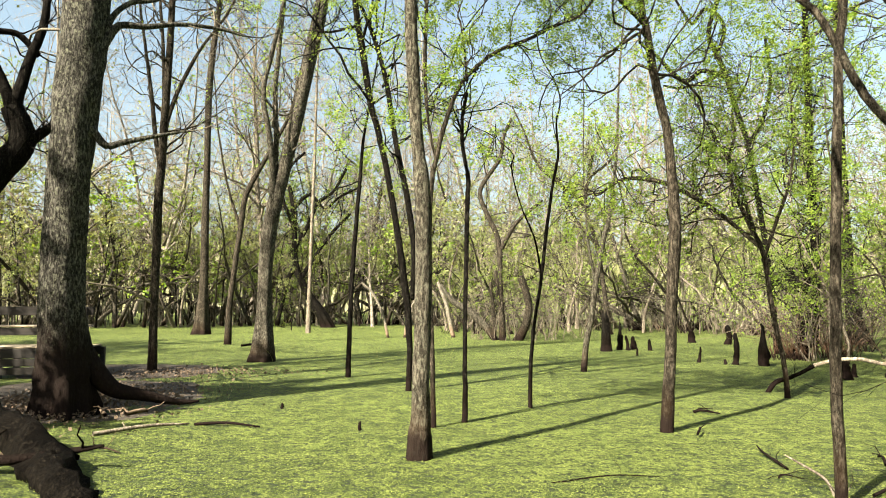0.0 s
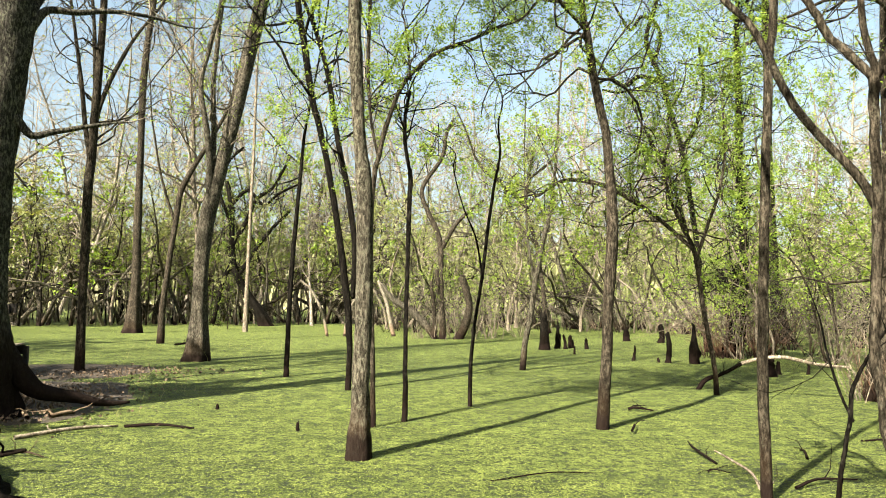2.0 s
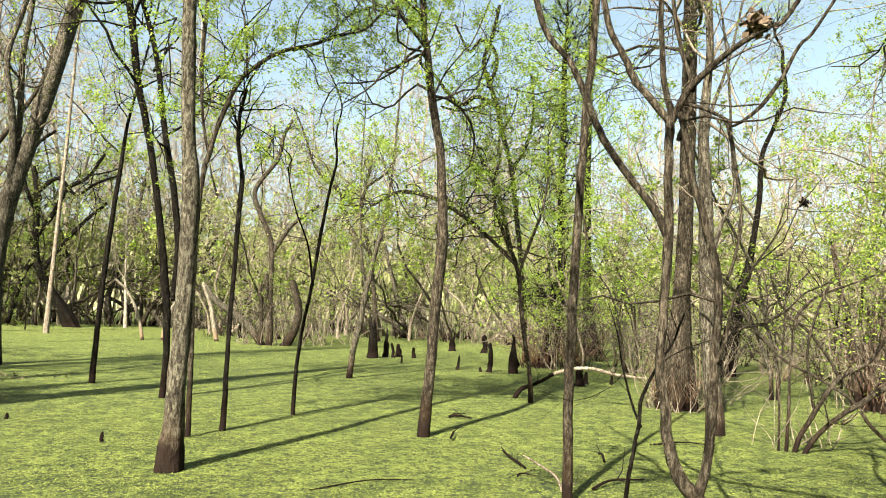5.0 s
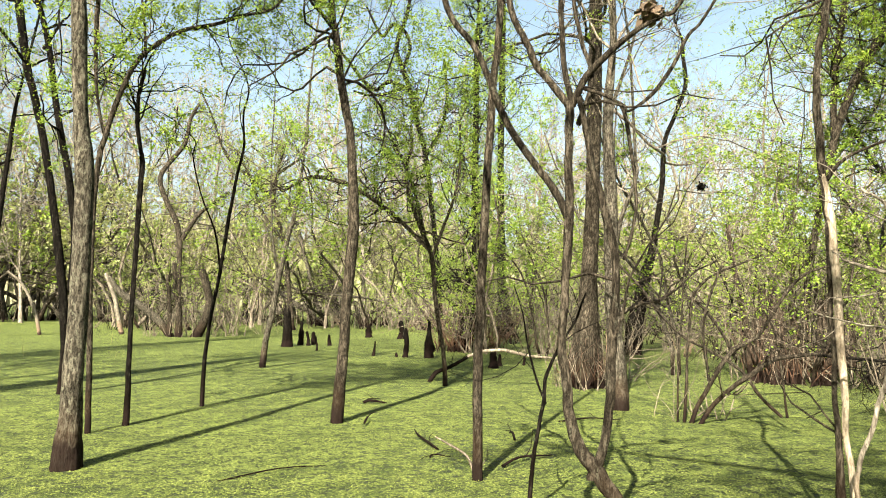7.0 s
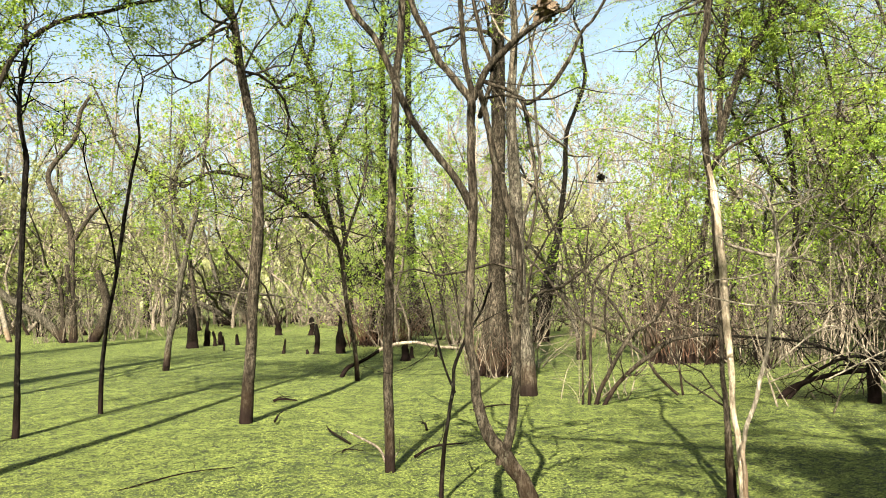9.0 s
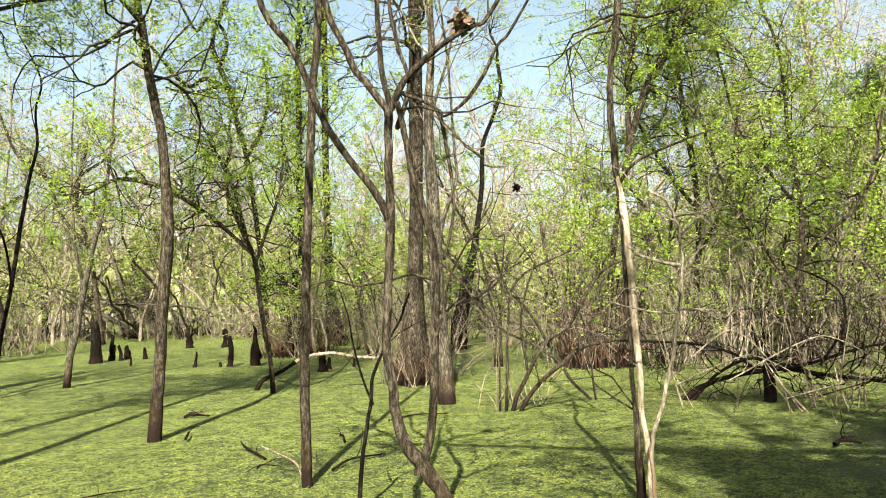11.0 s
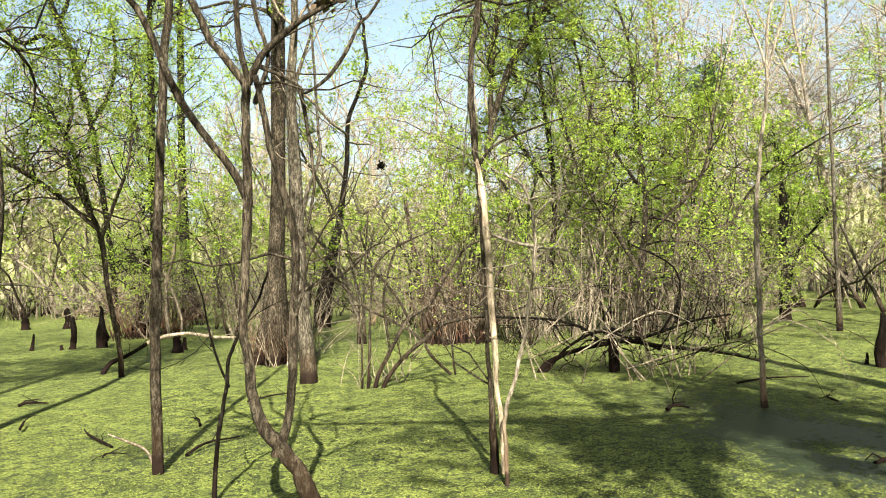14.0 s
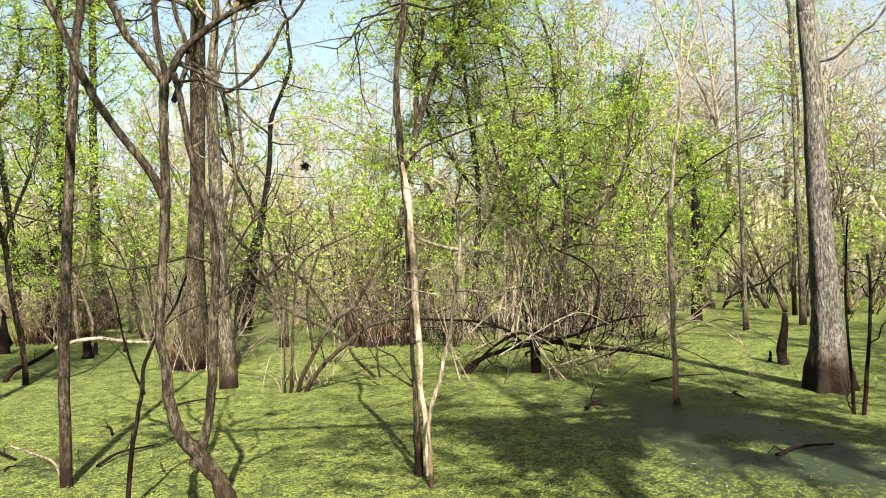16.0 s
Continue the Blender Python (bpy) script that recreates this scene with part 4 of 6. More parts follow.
# pair of thin dark saplings beside the cypress
plant('sapling', 'pair of thin dark saplings beside the cypress', 'sapling', '', bark_dark,
    [('trunk', [(10.99, 0.59, -0.30, 0.034), (10.99, 0.54, 0.48, 0.030), (11.00, 0.48, 1.01, 0.026), (11.00, 0.45, 1.60, 0.022), (11.00, 0.46, 2.12, 0.019)]),
     ('limb', [(10.98, 0.69, -0.30, 0.030), (10.98, 0.71, 0.63, 0.023), (10.98, 0.73, 1.30, 0.019), (10.98, 0.71, 1.91, 0.015), (10.98, 0.66, 2.66, 0.011)])],
    ext=0, crown=8, cl=1.0, leaf=.2)

# dark decaying trunk hung with vines and leaves
plant('dead_tree', 'dark decaying trunk hung with vines and leaves', 'tree', '', bark_dark,
    [('trunk', [(26.58, 6.82, -0.30, 0.224), (26.57, 6.86, 0.85, 0.173), (26.60, 6.75, 1.87, 0.214), (26.58, 6.82, 2.89, 0.153), (26.61, 6.73, 3.91, 0.184), (26.59, 6.79, 4.83, 0.092)]),
     ('limb', [(26.62, 6.68, 1.26, 0.081), (26.67, 6.35, 2.46, 0.061), (26.79, 5.78, 3.24, 0.050), (26.86, 5.40, 3.82, 0.040)])],
    ext=1, crown=110, cl=0.9, leaf=1.0, wind=1.0, low=0.05)

# slim brown tree in sunlit duckweed
plant('slender_tree', 'slim brown tree in sunlit duckweed', 'tree', 'slender swamp trees', bark_grey,
    [('trunk', [(23.21, 4.50, -0.30, 0.104), (23.21, 4.48, 1.12, 0.086), (23.21, 4.49, 2.68, 0.069), (23.21, 4.48, 4.42, 0.061), (23.21, 4.48, 6.69, 0.052), (23.21, 4.46, 9.15, 0.044)])],
    ext=5, crown=26, cl=2.6, leaf=.6)

# slim dark tree at the far open water
plant('slender_tree', 'slim dark tree at the far open water', 'tree', 'slender swamp trees', bark_grey,
    [('trunk', [(25.72, 3.26, -0.30, 0.128), (25.73, 3.24, 1.38, 0.110), (25.72, 3.26, 2.85, 0.092), (25.72, 3.25, 4.70, 0.083), (25.73, 3.25, 6.93, 0.074), (25.73, 3.24, 9.17, 0.065)])],
    ext=5, crown=26, cl=2.6, leaf=.6)

# slim dark tree at the far open water
plant('slender_tree', 'slim dark tree at the far open water', 'tree', 'slender swamp trees', bark_brown,
    [('trunk', [(30.27, 4.16, -0.30, 0.109), (30.28, 4.11, 1.69, 0.098), (30.30, 3.97, 3.87, 0.087), (30.33, 3.78, 6.69, 0.065)])],
    ext=3, crown=20, cl=2, leaf=.6)

# clump of leaning brown and pale stems in duckweed
plant('shrub', 'clump of leaning brown and pale stems in duckweed', 'shrub', '', bark_brown,
    [('stem', [(8.92, 9.13, -0.30, 0.048), (9.07, 8.98, 0.32, 0.044), (9.26, 8.80, 0.81, 0.044), (9.45, 8.62, 1.21, 0.044), (9.72, 8.37, 1.46, 0.037), (9.89, 8.20, 1.81, 0.033), (10.07, 8.04, 2.21, 0.030), (10.30, 7.83, 2.53, 0.026), (10.60, 7.54, 2.66, 0.018)]),
     ('stem', [(8.99, 9.06, -0.30, 0.051), (9.18, 8.88, 0.21, 0.044), (9.44, 8.63, 0.61, 0.044), (9.67, 8.42, 0.85, 0.048), (9.90, 8.20, 1.10, 0.051), (10.12, 7.99, 1.17, 0.040), (10.42, 7.71, 1.23, 0.030)]),
     ('stem', [(8.82, 9.22, -0.30, 0.022), (8.84, 9.20, 0.93, 0.018), (8.88, 9.16, 1.74, 0.018), (8.92, 9.13, 2.55, 0.018), (8.96, 9.08, 3.16, 0.015)]),
     ('stem', [(8.89, 9.15, -0.30, 0.033), (8.93, 9.12, 0.72, 0.029), (8.96, 9.08, 1.53, 0.025), (9.02, 9.03, 2.14, 0.030), (9.21, 8.85, 2.44, 0.026), (9.51, 8.56, 2.64, 0.022), (9.82, 8.28, 2.83, 0.015)]),
     ('stem', [(9.99, 8.11, 0.19, 0.033), (9.77, 8.32, 0.49, 0.033), (9.56, 8.52, 0.90, 0.033), (9.19, 8.86, 1.22, 0.029), (8.90, 9.14, 1.43, 0.030), (8.61, 9.41, 1.84, 0.030), (8.39, 9.62, 2.26, 0.025), (8.19, 9.81, 2.57, 0.026), (7.88, 10.10, 2.99, 0.018)]),
     ('stem', [(10.05, 8.06, 0.18, 0.025), (10.01, 8.09, 0.69, 0.022), (9.94, 8.16, 1.50, 0.022), (9.80, 8.29, 1.91, 0.022)]),
     ('stem', [(8.91, 9.13, 2.14, 0.026), (9.15, 8.94, 1.93, 0.030), (9.39, 8.76, 1.52, 0.030), (9.55, 8.65, 1.10, 0.030)]),
     ('stem', [(9.19, 8.87, 0.71, 0.029), (9.07, 8.87, 1.53, 0.025), (9.11, 8.75, 2.13, 0.025), (9.21, 8.58, 2.63, 0.025)])],
    ext=0, crown=30, cl=1.0, leaf=0.06, size=0.04)

# broad broken cypress stump with upright shoots
plant('cypress_stump', 'broad broken cypress stump with upright shoots', 'stump', '', bark_red,
    [('trunk', [(15.78, 13.07, -0.30, 0.566), (15.77, 13.09, 0.55, 0.486), (15.73, 13.13, 1.19, 0.438), (15.69, 13.18, 1.76, 0.374), (15.66, 13.22, 2.09, 0.244)]),
     ('stem', [(16.51, 12.21, -0.30, 0.242), (16.50, 12.23, 1.17, 0.210), (16.51, 12.21, 1.82, 0.178), (16.50, 12.23, 2.14, 0.130)]),
     ('stem', [(15.42, 13.50, -0.30, 0.146), (15.35, 13.58, 1.20, 0.098), (15.24, 13.71, 2.18, 0.082), (15.13, 13.84, 3.17, 0.074), (15.06, 13.93, 4.16, 0.066)]),
     ('stem', [(16.09, 12.70, -0.30, 0.113), (16.06, 12.74, 1.19, 0.097), (16.03, 12.78, 2.16, 0.073), (16.10, 12.69, 3.46, 0.057)]),
     ('stem', [(16.83, 11.84, 0.52, 0.241), (16.80, 11.80, 1.17, 0.209), (16.77, 11.77, 1.81, 0.161)])],
    ext=0, crown=40, cl=1.4, leaf=.8)

# leafy bright green tree leaning over the water
plant('leafy_tree', 'leafy bright green tree leaning over the water', 'tree', '', bark_brown,
    [('trunk', [(19.23, 8.86, -0.30, 0.131), (19.27, 8.77, 1.17, 0.114), (19.33, 8.65, 2.48, 0.098), (19.39, 8.53, 3.95, 0.082), (19.34, 8.62, 5.43, 0.066), (19.30, 8.72, 6.77, 0.058)]),
     ('limb', [(19.30, 8.72, 1.83, 0.074), (19.03, 9.20, 2.83, 0.066), (18.73, 9.73, 3.85, 0.058), (18.47, 10.19, 5.04, 0.050), (18.27, 10.50, 6.40, 0.042)]),
     ('limb', [(19.33, 8.65, 2.64, 0.065), (19.65, 8.06, 3.43, 0.057), (20.03, 7.35, 4.20, 0.049), (20.25, 6.97, 5.31, 0.040)]),
     ('limb', [(19.39, 8.53, 4.11, 0.057), (19.21, 9.19, 5.16, 0.050), (19.02, 9.96, 6.60, 0.042), (19.00, 10.28, 8.02, 0.043)])],
    ext=3, crown=95, cl=3.3, leaf=1.0, wind=1.1, hue=leaf_spring, low=0.22, drop=-0.06, size=0.065)

# dark mossy leaning trunk wrapped in green leaves
plant('leaning_tree', 'dark mossy leaning trunk wrapped in green leaves', 'tree', '', bark_brown,
    [('trunk', [(16.13, 12.70, -0.30, 0.131), (16.28, 12.50, 2.48, 0.107), (16.48, 12.26, 4.44, 0.099), (16.72, 11.96, 6.25, 0.107), (17.07, 11.53, 7.89, 0.132), (17.46, 11.05, 8.87, 0.157), (17.79, 10.64, 9.69, 0.157), (18.01, 10.36, 10.52, 0.133)]),
     ('limb', [(16.70, 11.98, 6.10, 0.085), (16.71, 11.95, 7.24, 0.092), (16.74, 11.88, 8.23, 0.099), (16.81, 11.75, 9.21, 0.099), (16.87, 11.64, 10.04, 0.099)])],
    ext=2, crown=80, cl=2.8, leaf=1.1, wind=1.1, hue=leaf_spring, low=0.3, drop=-0.04, size=0.06)

# dark hollow cypress foot with swollen base
plant('cypress', 'dark hollow cypress foot with swollen base', 'tree', '', bark_dark,
    [('trunk', [(19.58, 33.37, -0.30, 0.656), (19.41, 33.47, 0.78, 0.418), (19.27, 33.55, 2.57, 0.299), (19.20, 33.59, 4.97, 0.270), (19.17, 33.61, 7.38, 0.226), (19.15, 33.62, 10.12, 0.211), (19.17, 33.61, 13.18, 0.197), (19.19, 33.60, 17.83, 0.183)])],
    ext=7, crown=50, cl=4.0, leaf=.5)

# short broken dark cypress stump in the duckweed
plant('cypress_stump', 'short broken dark cypress stump in the duckweed', 'stump', '', bark_dark,
    [('trunk', [(6.61, 28.88, -0.30, 0.286), (6.61, 28.88, 0.39, 0.229), (6.60, 28.88, 0.95, 0.195), (6.58, 28.89, 1.37, 0.161)])],
    ext=0, crown=5, cl=.8, leaf=.05)

# cluster of leaning grey stems rising from one stump
plant('shrub', 'cluster of leaning grey stems rising from one stump', 'shrub', '', bark_brown,
    [('stem', [(3.72, 36.71, -0.30, 0.291), (4.25, 36.66, 0.81, 0.247), (4.43, 36.64, 1.68, 0.218), (4.26, 36.65, 2.55, 0.219), (4.01, 36.68, 3.28, 0.219)]),
     ('stem', [(3.09, 36.77, -0.30, 0.233), (3.04, 36.78, 1.24, 0.175), (2.87, 36.80, 2.41, 0.146), (2.76, 36.81, 3.58, 0.132)]),
     ('stem', [(2.69, 36.81, -0.30, 0.146), (2.58, 36.83, 1.82, 0.117), (2.46, 36.84, 2.99, 0.103)]),
     ('stem', [(2.96, 36.79, 3.87, 0.147), (2.84, 36.95, 5.36, 0.163), (2.32, 37.13, 6.58, 0.149), (1.97, 37.26, 7.50, 0.135), (2.13, 37.31, 8.26, 0.135), (3.04, 37.34, 9.64, 0.121), (3.26, 37.43, 10.88, 0.106), (3.66, 37.47, 11.82, 0.076)]),
     ('stem', [(3.06, 36.78, 4.76, 0.132), (3.69, 36.62, 5.92, 0.117), (4.42, 36.48, 6.65, 0.103), (5.14, 36.35, 7.22, 0.073)]),
     ('stem', [(3.04, 36.78, 1.24, 0.131), (2.99, 36.78, 2.99, 0.132), (2.97, 36.79, 4.76, 0.132)])],
    ext=0, crown=50, cl=1.6, leaf=.7)

# dark leaning dead stem against the pale thicket
plant('shrub', 'dark leaning dead stem against the pale thicket', 'shrub', '', bark_dark,
    [('stem', [(16.52, 55.37, -0.30, 0.264), (16.35, 55.42, 1.75, 0.264), (15.97, 55.53, 3.29, 0.243), (15.38, 55.71, 4.63, 0.222), (15.07, 55.80, 5.53, 0.178)]),
     ('stem', [(9.48, 57.47, -0.30, 0.182), (9.54, 57.45, 1.50, 0.160), (9.43, 57.48, 3.56, 0.137), (9.22, 57.54, 4.25, 0.092)])],
    ext=0, crown=6, cl=1.2, leaf=.2)

# thin dark stem hooked over at the top
plant('shrub', 'thin dark stem hooked over at the top', 'shrub', '', bark_dark,
    [('stem', [(-21.54, 60.60, -0.30, 0.240), (-21.59, 60.58, 2.16, 0.217), (-21.89, 60.47, 4.08, 0.193), (-22.56, 60.23, 5.27, 0.168), (-23.84, 59.78, 5.87, 0.143)])],
    ext=0, crown=2, cl=.8, leaf=.1)

# long fallen dark branch propped above the duckweed
plant('fallen_branch', 'long fallen dark branch propped above the duckweed', 'branch', '', bark_dark,
    [('stem', [(7.10, 15.97, -0.30, 0.063), (7.33, 15.87, 0.19, 0.056), (7.65, 15.73, 0.35, 0.050), (8.06, 15.54, 0.61, 0.049)])],
    ext=0, crown=4, cl=.5, leaf=0)

# pale bare branch lying just above the duckweed
plant('fallen_branch', 'pale bare branch lying just above the duckweed', 'branch', '', bark_twig,
    [('stem', [(7.64, 14.73, 0.69, 0.047), (7.96, 14.58, 0.81, 0.046), (8.37, 14.38, 0.85, 0.045), (8.63, 14.25, 0.80, 0.045), (8.97, 14.08, 0.72, 0.039), (9.47, 13.84, 0.69, 0.027)])],
    ext=0, crown=6, cl=.6, leaf=0)

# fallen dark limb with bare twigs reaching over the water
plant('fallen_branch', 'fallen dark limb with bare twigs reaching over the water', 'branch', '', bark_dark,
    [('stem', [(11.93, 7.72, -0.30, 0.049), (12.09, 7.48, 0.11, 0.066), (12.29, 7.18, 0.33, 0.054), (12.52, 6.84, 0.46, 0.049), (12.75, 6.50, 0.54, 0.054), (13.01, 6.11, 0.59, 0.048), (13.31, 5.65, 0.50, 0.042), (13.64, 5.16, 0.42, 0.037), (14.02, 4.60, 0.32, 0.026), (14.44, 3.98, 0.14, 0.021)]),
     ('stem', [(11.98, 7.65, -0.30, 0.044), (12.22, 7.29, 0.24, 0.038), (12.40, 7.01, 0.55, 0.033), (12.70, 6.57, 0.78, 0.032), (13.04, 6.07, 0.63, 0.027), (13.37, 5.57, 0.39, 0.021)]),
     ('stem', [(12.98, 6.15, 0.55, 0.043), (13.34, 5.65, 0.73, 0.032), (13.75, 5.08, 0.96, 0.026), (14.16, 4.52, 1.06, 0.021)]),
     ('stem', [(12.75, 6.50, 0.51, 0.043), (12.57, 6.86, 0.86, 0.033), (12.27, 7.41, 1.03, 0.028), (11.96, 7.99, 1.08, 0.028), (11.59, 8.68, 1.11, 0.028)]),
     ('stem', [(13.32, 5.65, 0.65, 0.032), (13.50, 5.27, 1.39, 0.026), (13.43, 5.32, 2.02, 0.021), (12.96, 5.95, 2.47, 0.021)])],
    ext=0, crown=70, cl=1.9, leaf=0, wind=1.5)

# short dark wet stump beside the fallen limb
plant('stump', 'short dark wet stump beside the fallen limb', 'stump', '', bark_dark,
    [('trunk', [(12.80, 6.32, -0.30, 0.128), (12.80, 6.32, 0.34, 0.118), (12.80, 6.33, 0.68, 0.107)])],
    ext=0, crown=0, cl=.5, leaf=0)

# slim leafy tree hung with bright green sprays
plant('leafy_tree', 'slim leafy tree hung with bright green sprays', 'tree', '', bark_brown,
    [('trunk', [(20.80, 12.85, -0.30, 0.135), (20.89, 12.71, 1.89, 0.116), (20.98, 12.57, 3.82, 0.107), (20.97, 12.59, 5.77, 0.097), (20.85, 12.78, 7.74, 0.088), (20.78, 12.88, 9.71, 0.078), (20.76, 12.92, 11.30, 0.069)]),
     ('limb', [(20.93, 12.64, 3.05, 0.077), (21.30, 11.95, 4.56, 0.067), (21.49, 11.56, 6.08, 0.058), (21.58, 11.32, 7.79, 0.048)]),
     ('limb', [(20.95, 12.62, 4.79, 0.078), (20.50, 13.43, 6.22, 0.068), (20.16, 14.08, 7.85, 0.059), (20.03, 14.39, 9.68, 0.050)])],
    ext=2, crown=95, cl=3.3, leaf=1.0, wind=1.1, low=.3, drop=-0.06, size=0.065)

# leafy tree with a dark green tuft near its top
plant('leafy_tree', 'leafy tree with a dark green tuft near its top', 'tree', '', bark_brown,
    [('trunk', [(27.59, 9.50, -0.30, 0.131), (27.59, 9.49, 2.10, 0.109), (27.58, 9.53, 4.30, 0.099), (27.58, 9.53, 6.28, 0.088), (27.57, 9.54, 8.05, 0.077), (27.58, 9.53, 9.39, 0.055)])],
    ext=0, crown=60, cl=1.3, leaf=2.2, hue=leaf_deep, low=.72)

# straight pale tree among the far thicket
plant('slender_tree', 'straight pale tree among the far thicket', 'tree', 'slender swamp trees', bark_twig,
    [('trunk', [(-8.49, 44.82, -0.30, 0.178), (-8.43, 44.84, 3.20, 0.143), (-8.35, 44.85, 6.79, 0.126), (-8.26, 44.87, 10.43, 0.109), (-8.18, 44.88, 14.85, 0.091)])],
    ext=3, crown=16, cl=2, leaf=.4)

# thick pale fallen log leaning in the thicket
plant('fallen_log', 'thick pale fallen log leaning in the thicket', 'log', '', bark_grey,
    [('stem', [(2.95, 37.23, -0.30, 0.177), (2.19, 37.29, 0.73, 0.222), (1.37, 37.35, 1.47, 0.223), (0.48, 37.42, 2.06, 0.179), (-0.12, 37.47, 2.86, 0.104)])],
    ext=0, crown=4, cl=1.0, leaf=0, low=.5)

# pale dead stems leaning from the thicket into water
plant('shrub', 'pale dead stems leaning from the thicket into water', 'shrub', '', bark_pale,
    [('stem', [(-2.99, 39.39, -0.30, 0.094), (-3.31, 39.37, 1.18, 0.094), (-3.88, 39.32, 2.43, 0.078), (-4.51, 39.28, 3.05, 0.063)]),
     ('stem', [(-2.15, 39.45, -0.30, 0.094), (-1.94, 39.47, 1.18, 0.078), (-1.54, 39.50, 2.12, 0.063)]),
     ('stem', [(0.66, 39.67, -0.30, 0.141), (0.38, 39.65, 0.87, 0.142), (0.19, 39.63, 1.81, 0.126), (-0.29, 39.60, 3.07, 0.095)])],
    ext=0, crown=5, cl=1.0, leaf=0)

# dark tree with contorted looping upper branches
plant('gnarled_tree', 'dark tree with contorted looping upper branches', 'tree', '', bark_dark,
    [('trunk', [(12.90, 27.52, -0.30, 0.131), (12.74, 27.59, 2.90, 0.120), (12.45, 27.73, 5.81, 0.122), (12.15, 27.87, 8.27, 0.123), (11.78, 28.04, 9.77, 0.123), (11.52, 28.16, 11.03, 0.124), (11.22, 28.30, 11.99, 0.124), (10.92, 28.44, 13.02, 0.112), (11.25, 28.29, 14.30, 0.100), (11.49, 28.18, 15.65, 0.088)]),
     ('limb', [(11.52, 28.17, 11.08, 0.112), (11.10, 28.34, 11.33, 0.112), (10.59, 28.56, 11.47, 0.112), (10.10, 28.77, 11.11, 0.100), (9.56, 29.00, 11.56, 0.100), (9.10, 29.20, 12.22, 0.088), (8.66, 29.38, 12.79, 0.063)]),
     ('limb', [(11.25, 28.29, 11.23, 0.087), (10.59, 28.63, 10.98, 0.075), (9.87, 28.99, 10.89, 0.062), (9.28, 29.29, 11.09, 0.050)]),
     ('limb', [(11.18, 28.32, 12.04, 0.100), (11.50, 28.28, 13.05, 0.088), (11.32, 28.43, 13.80, 0.088), (10.82, 28.70, 14.13, 0.088), (10.42, 28.86, 13.60, 0.076), (10.05, 29.11, 14.31, 0.063), (9.78, 29.31, 15.02, 0.051)]),
     ('limb', [(12.15, 27.87, 8.27, 0.098), (12.65, 27.56, 9.21, 0.086), (12.90, 27.33, 10.73, 0.073), (12.71, 27.31, 12.45, 0.061)])],
    ext=0, crown=26, cl=1.5, leaf=.5, wind=1.6, low=.75)

# bushy dark tree with hooked twigs behind the arch
plant('gnarled_tree', 'bushy dark tree with hooked twigs behind the arch', 'tree', '', bark_brown,
    [('trunk', [(10.18, 43.38, -0.30, 0.176), (9.84, 43.46, 2.97, 0.159), (9.49, 43.54, 5.44, 0.142), (8.86, 43.68, 7.92, 0.125), (9.11, 43.63, 10.10, 0.107), (9.39, 43.56, 11.57, 0.090)]),
     ('limb', [(9.49, 43.54, 5.44, 0.124), (8.20, 43.77, 7.16, 0.106), (7.40, 43.88, 9.26, 0.089), (6.45, 44.04, 10.99, 0.071)]),
     ('limb', [(8.86, 43.68, 7.92, 0.107), (7.43, 44.09, 9.29, 0.107), (6.00, 44.49, 10.67, 0.089), (5.21, 44.74, 12.82, 0.072), (4.43, 44.99, 14.62, 0.054)]),
     ('limb', [(9.13, 43.62, 9.73, 0.107), (10.51, 43.48, 10.93, 0.090), (10.83, 43.54, 12.45, 0.073)])],
    ext=0, crown=60, cl=1.8, leaf=.7, wind=1.5, hue=leaf_yellow, low=.3)

# ---- cypress knees ----
PROFILES = {"column": (1.25, 1.12, 1.0, 0.95, 0.92, 0.86, 0.78, 0.66, 0.36), "bottle": (1.12, 1.04, 1.0, 0.94, 0.76, 0.46, 0.31, 0.26, 0.18), "spike": (1.3, 1.1, 0.96, 0.84, 0.72, 0.6, 0.48, 0.38, 0.2)}


def knee(x, y, height, width, lean=0.0, seed=0, double=False, label="dark pointed cypress knee standing in the duckweed", form="column"):
    r = np.random.default_rng(900 + seed)
    root = thing("cypress_knee", label, "knee", (x, y, 0), "cypress knees")
    s = Shape()
    f = np.array([-0.12, 0.0, 0.1, 0.25, 0.42, 0.6, 0.78, 0.92, 1.0])
    prof = np.array(PROFILES[form])
    pts = np.stack([lean * height * np.abs(f) ** 1.5 + r.normal(0, 0.07, 9) * width, 0.04 * np.sin(f * 5 + seed) * height, f * height], -1)
    s.tube(pts, prof * width / 2 * r.uniform(0.85, 1.15, 9), 12, 0.16, r)
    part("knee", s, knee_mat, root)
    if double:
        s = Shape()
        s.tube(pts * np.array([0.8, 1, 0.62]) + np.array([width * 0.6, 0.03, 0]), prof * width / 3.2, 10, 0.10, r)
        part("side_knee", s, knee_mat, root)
    return root


knee(8.47, 23.6, 0.52, 0.13, 0.08, 1, form="spike")
knee(9.34, 22.77, 1.0, 0.20, 0.03, 2, label="tall dark cypress knee with a rounded top")
knee(10.05, 22.39, 1.30, 0.34, 0.0, 3, label="large bottle-shaped dark cypress knee", form="bottle")
knee(9.05, 22.9, 0.16, 0.10, 0.0, 4)
knee(10.44, 18.53, 0.5, 0.26, 0.0, 5)
knee(10.97, 19.08, 0.36, 0.13, 0.0, 6)
knee(11.8, 19.0, 0.36, 0.10, 0.0, 7)
knee(7.30, 29.6, 1.0, 0.18, 0.06, 8, True)
knee(7.62, 29.4, 0.6, 0.16, -0.1, 9)
knee(7.95, 29.9, 0.55, 0.20, 0.0, 10, True)
knee(7.21, 26.5, 0.30, 0.10, 0.0, 11)
knee(8.47, 29.25, 0.45, 0.16, 0.0, 12)
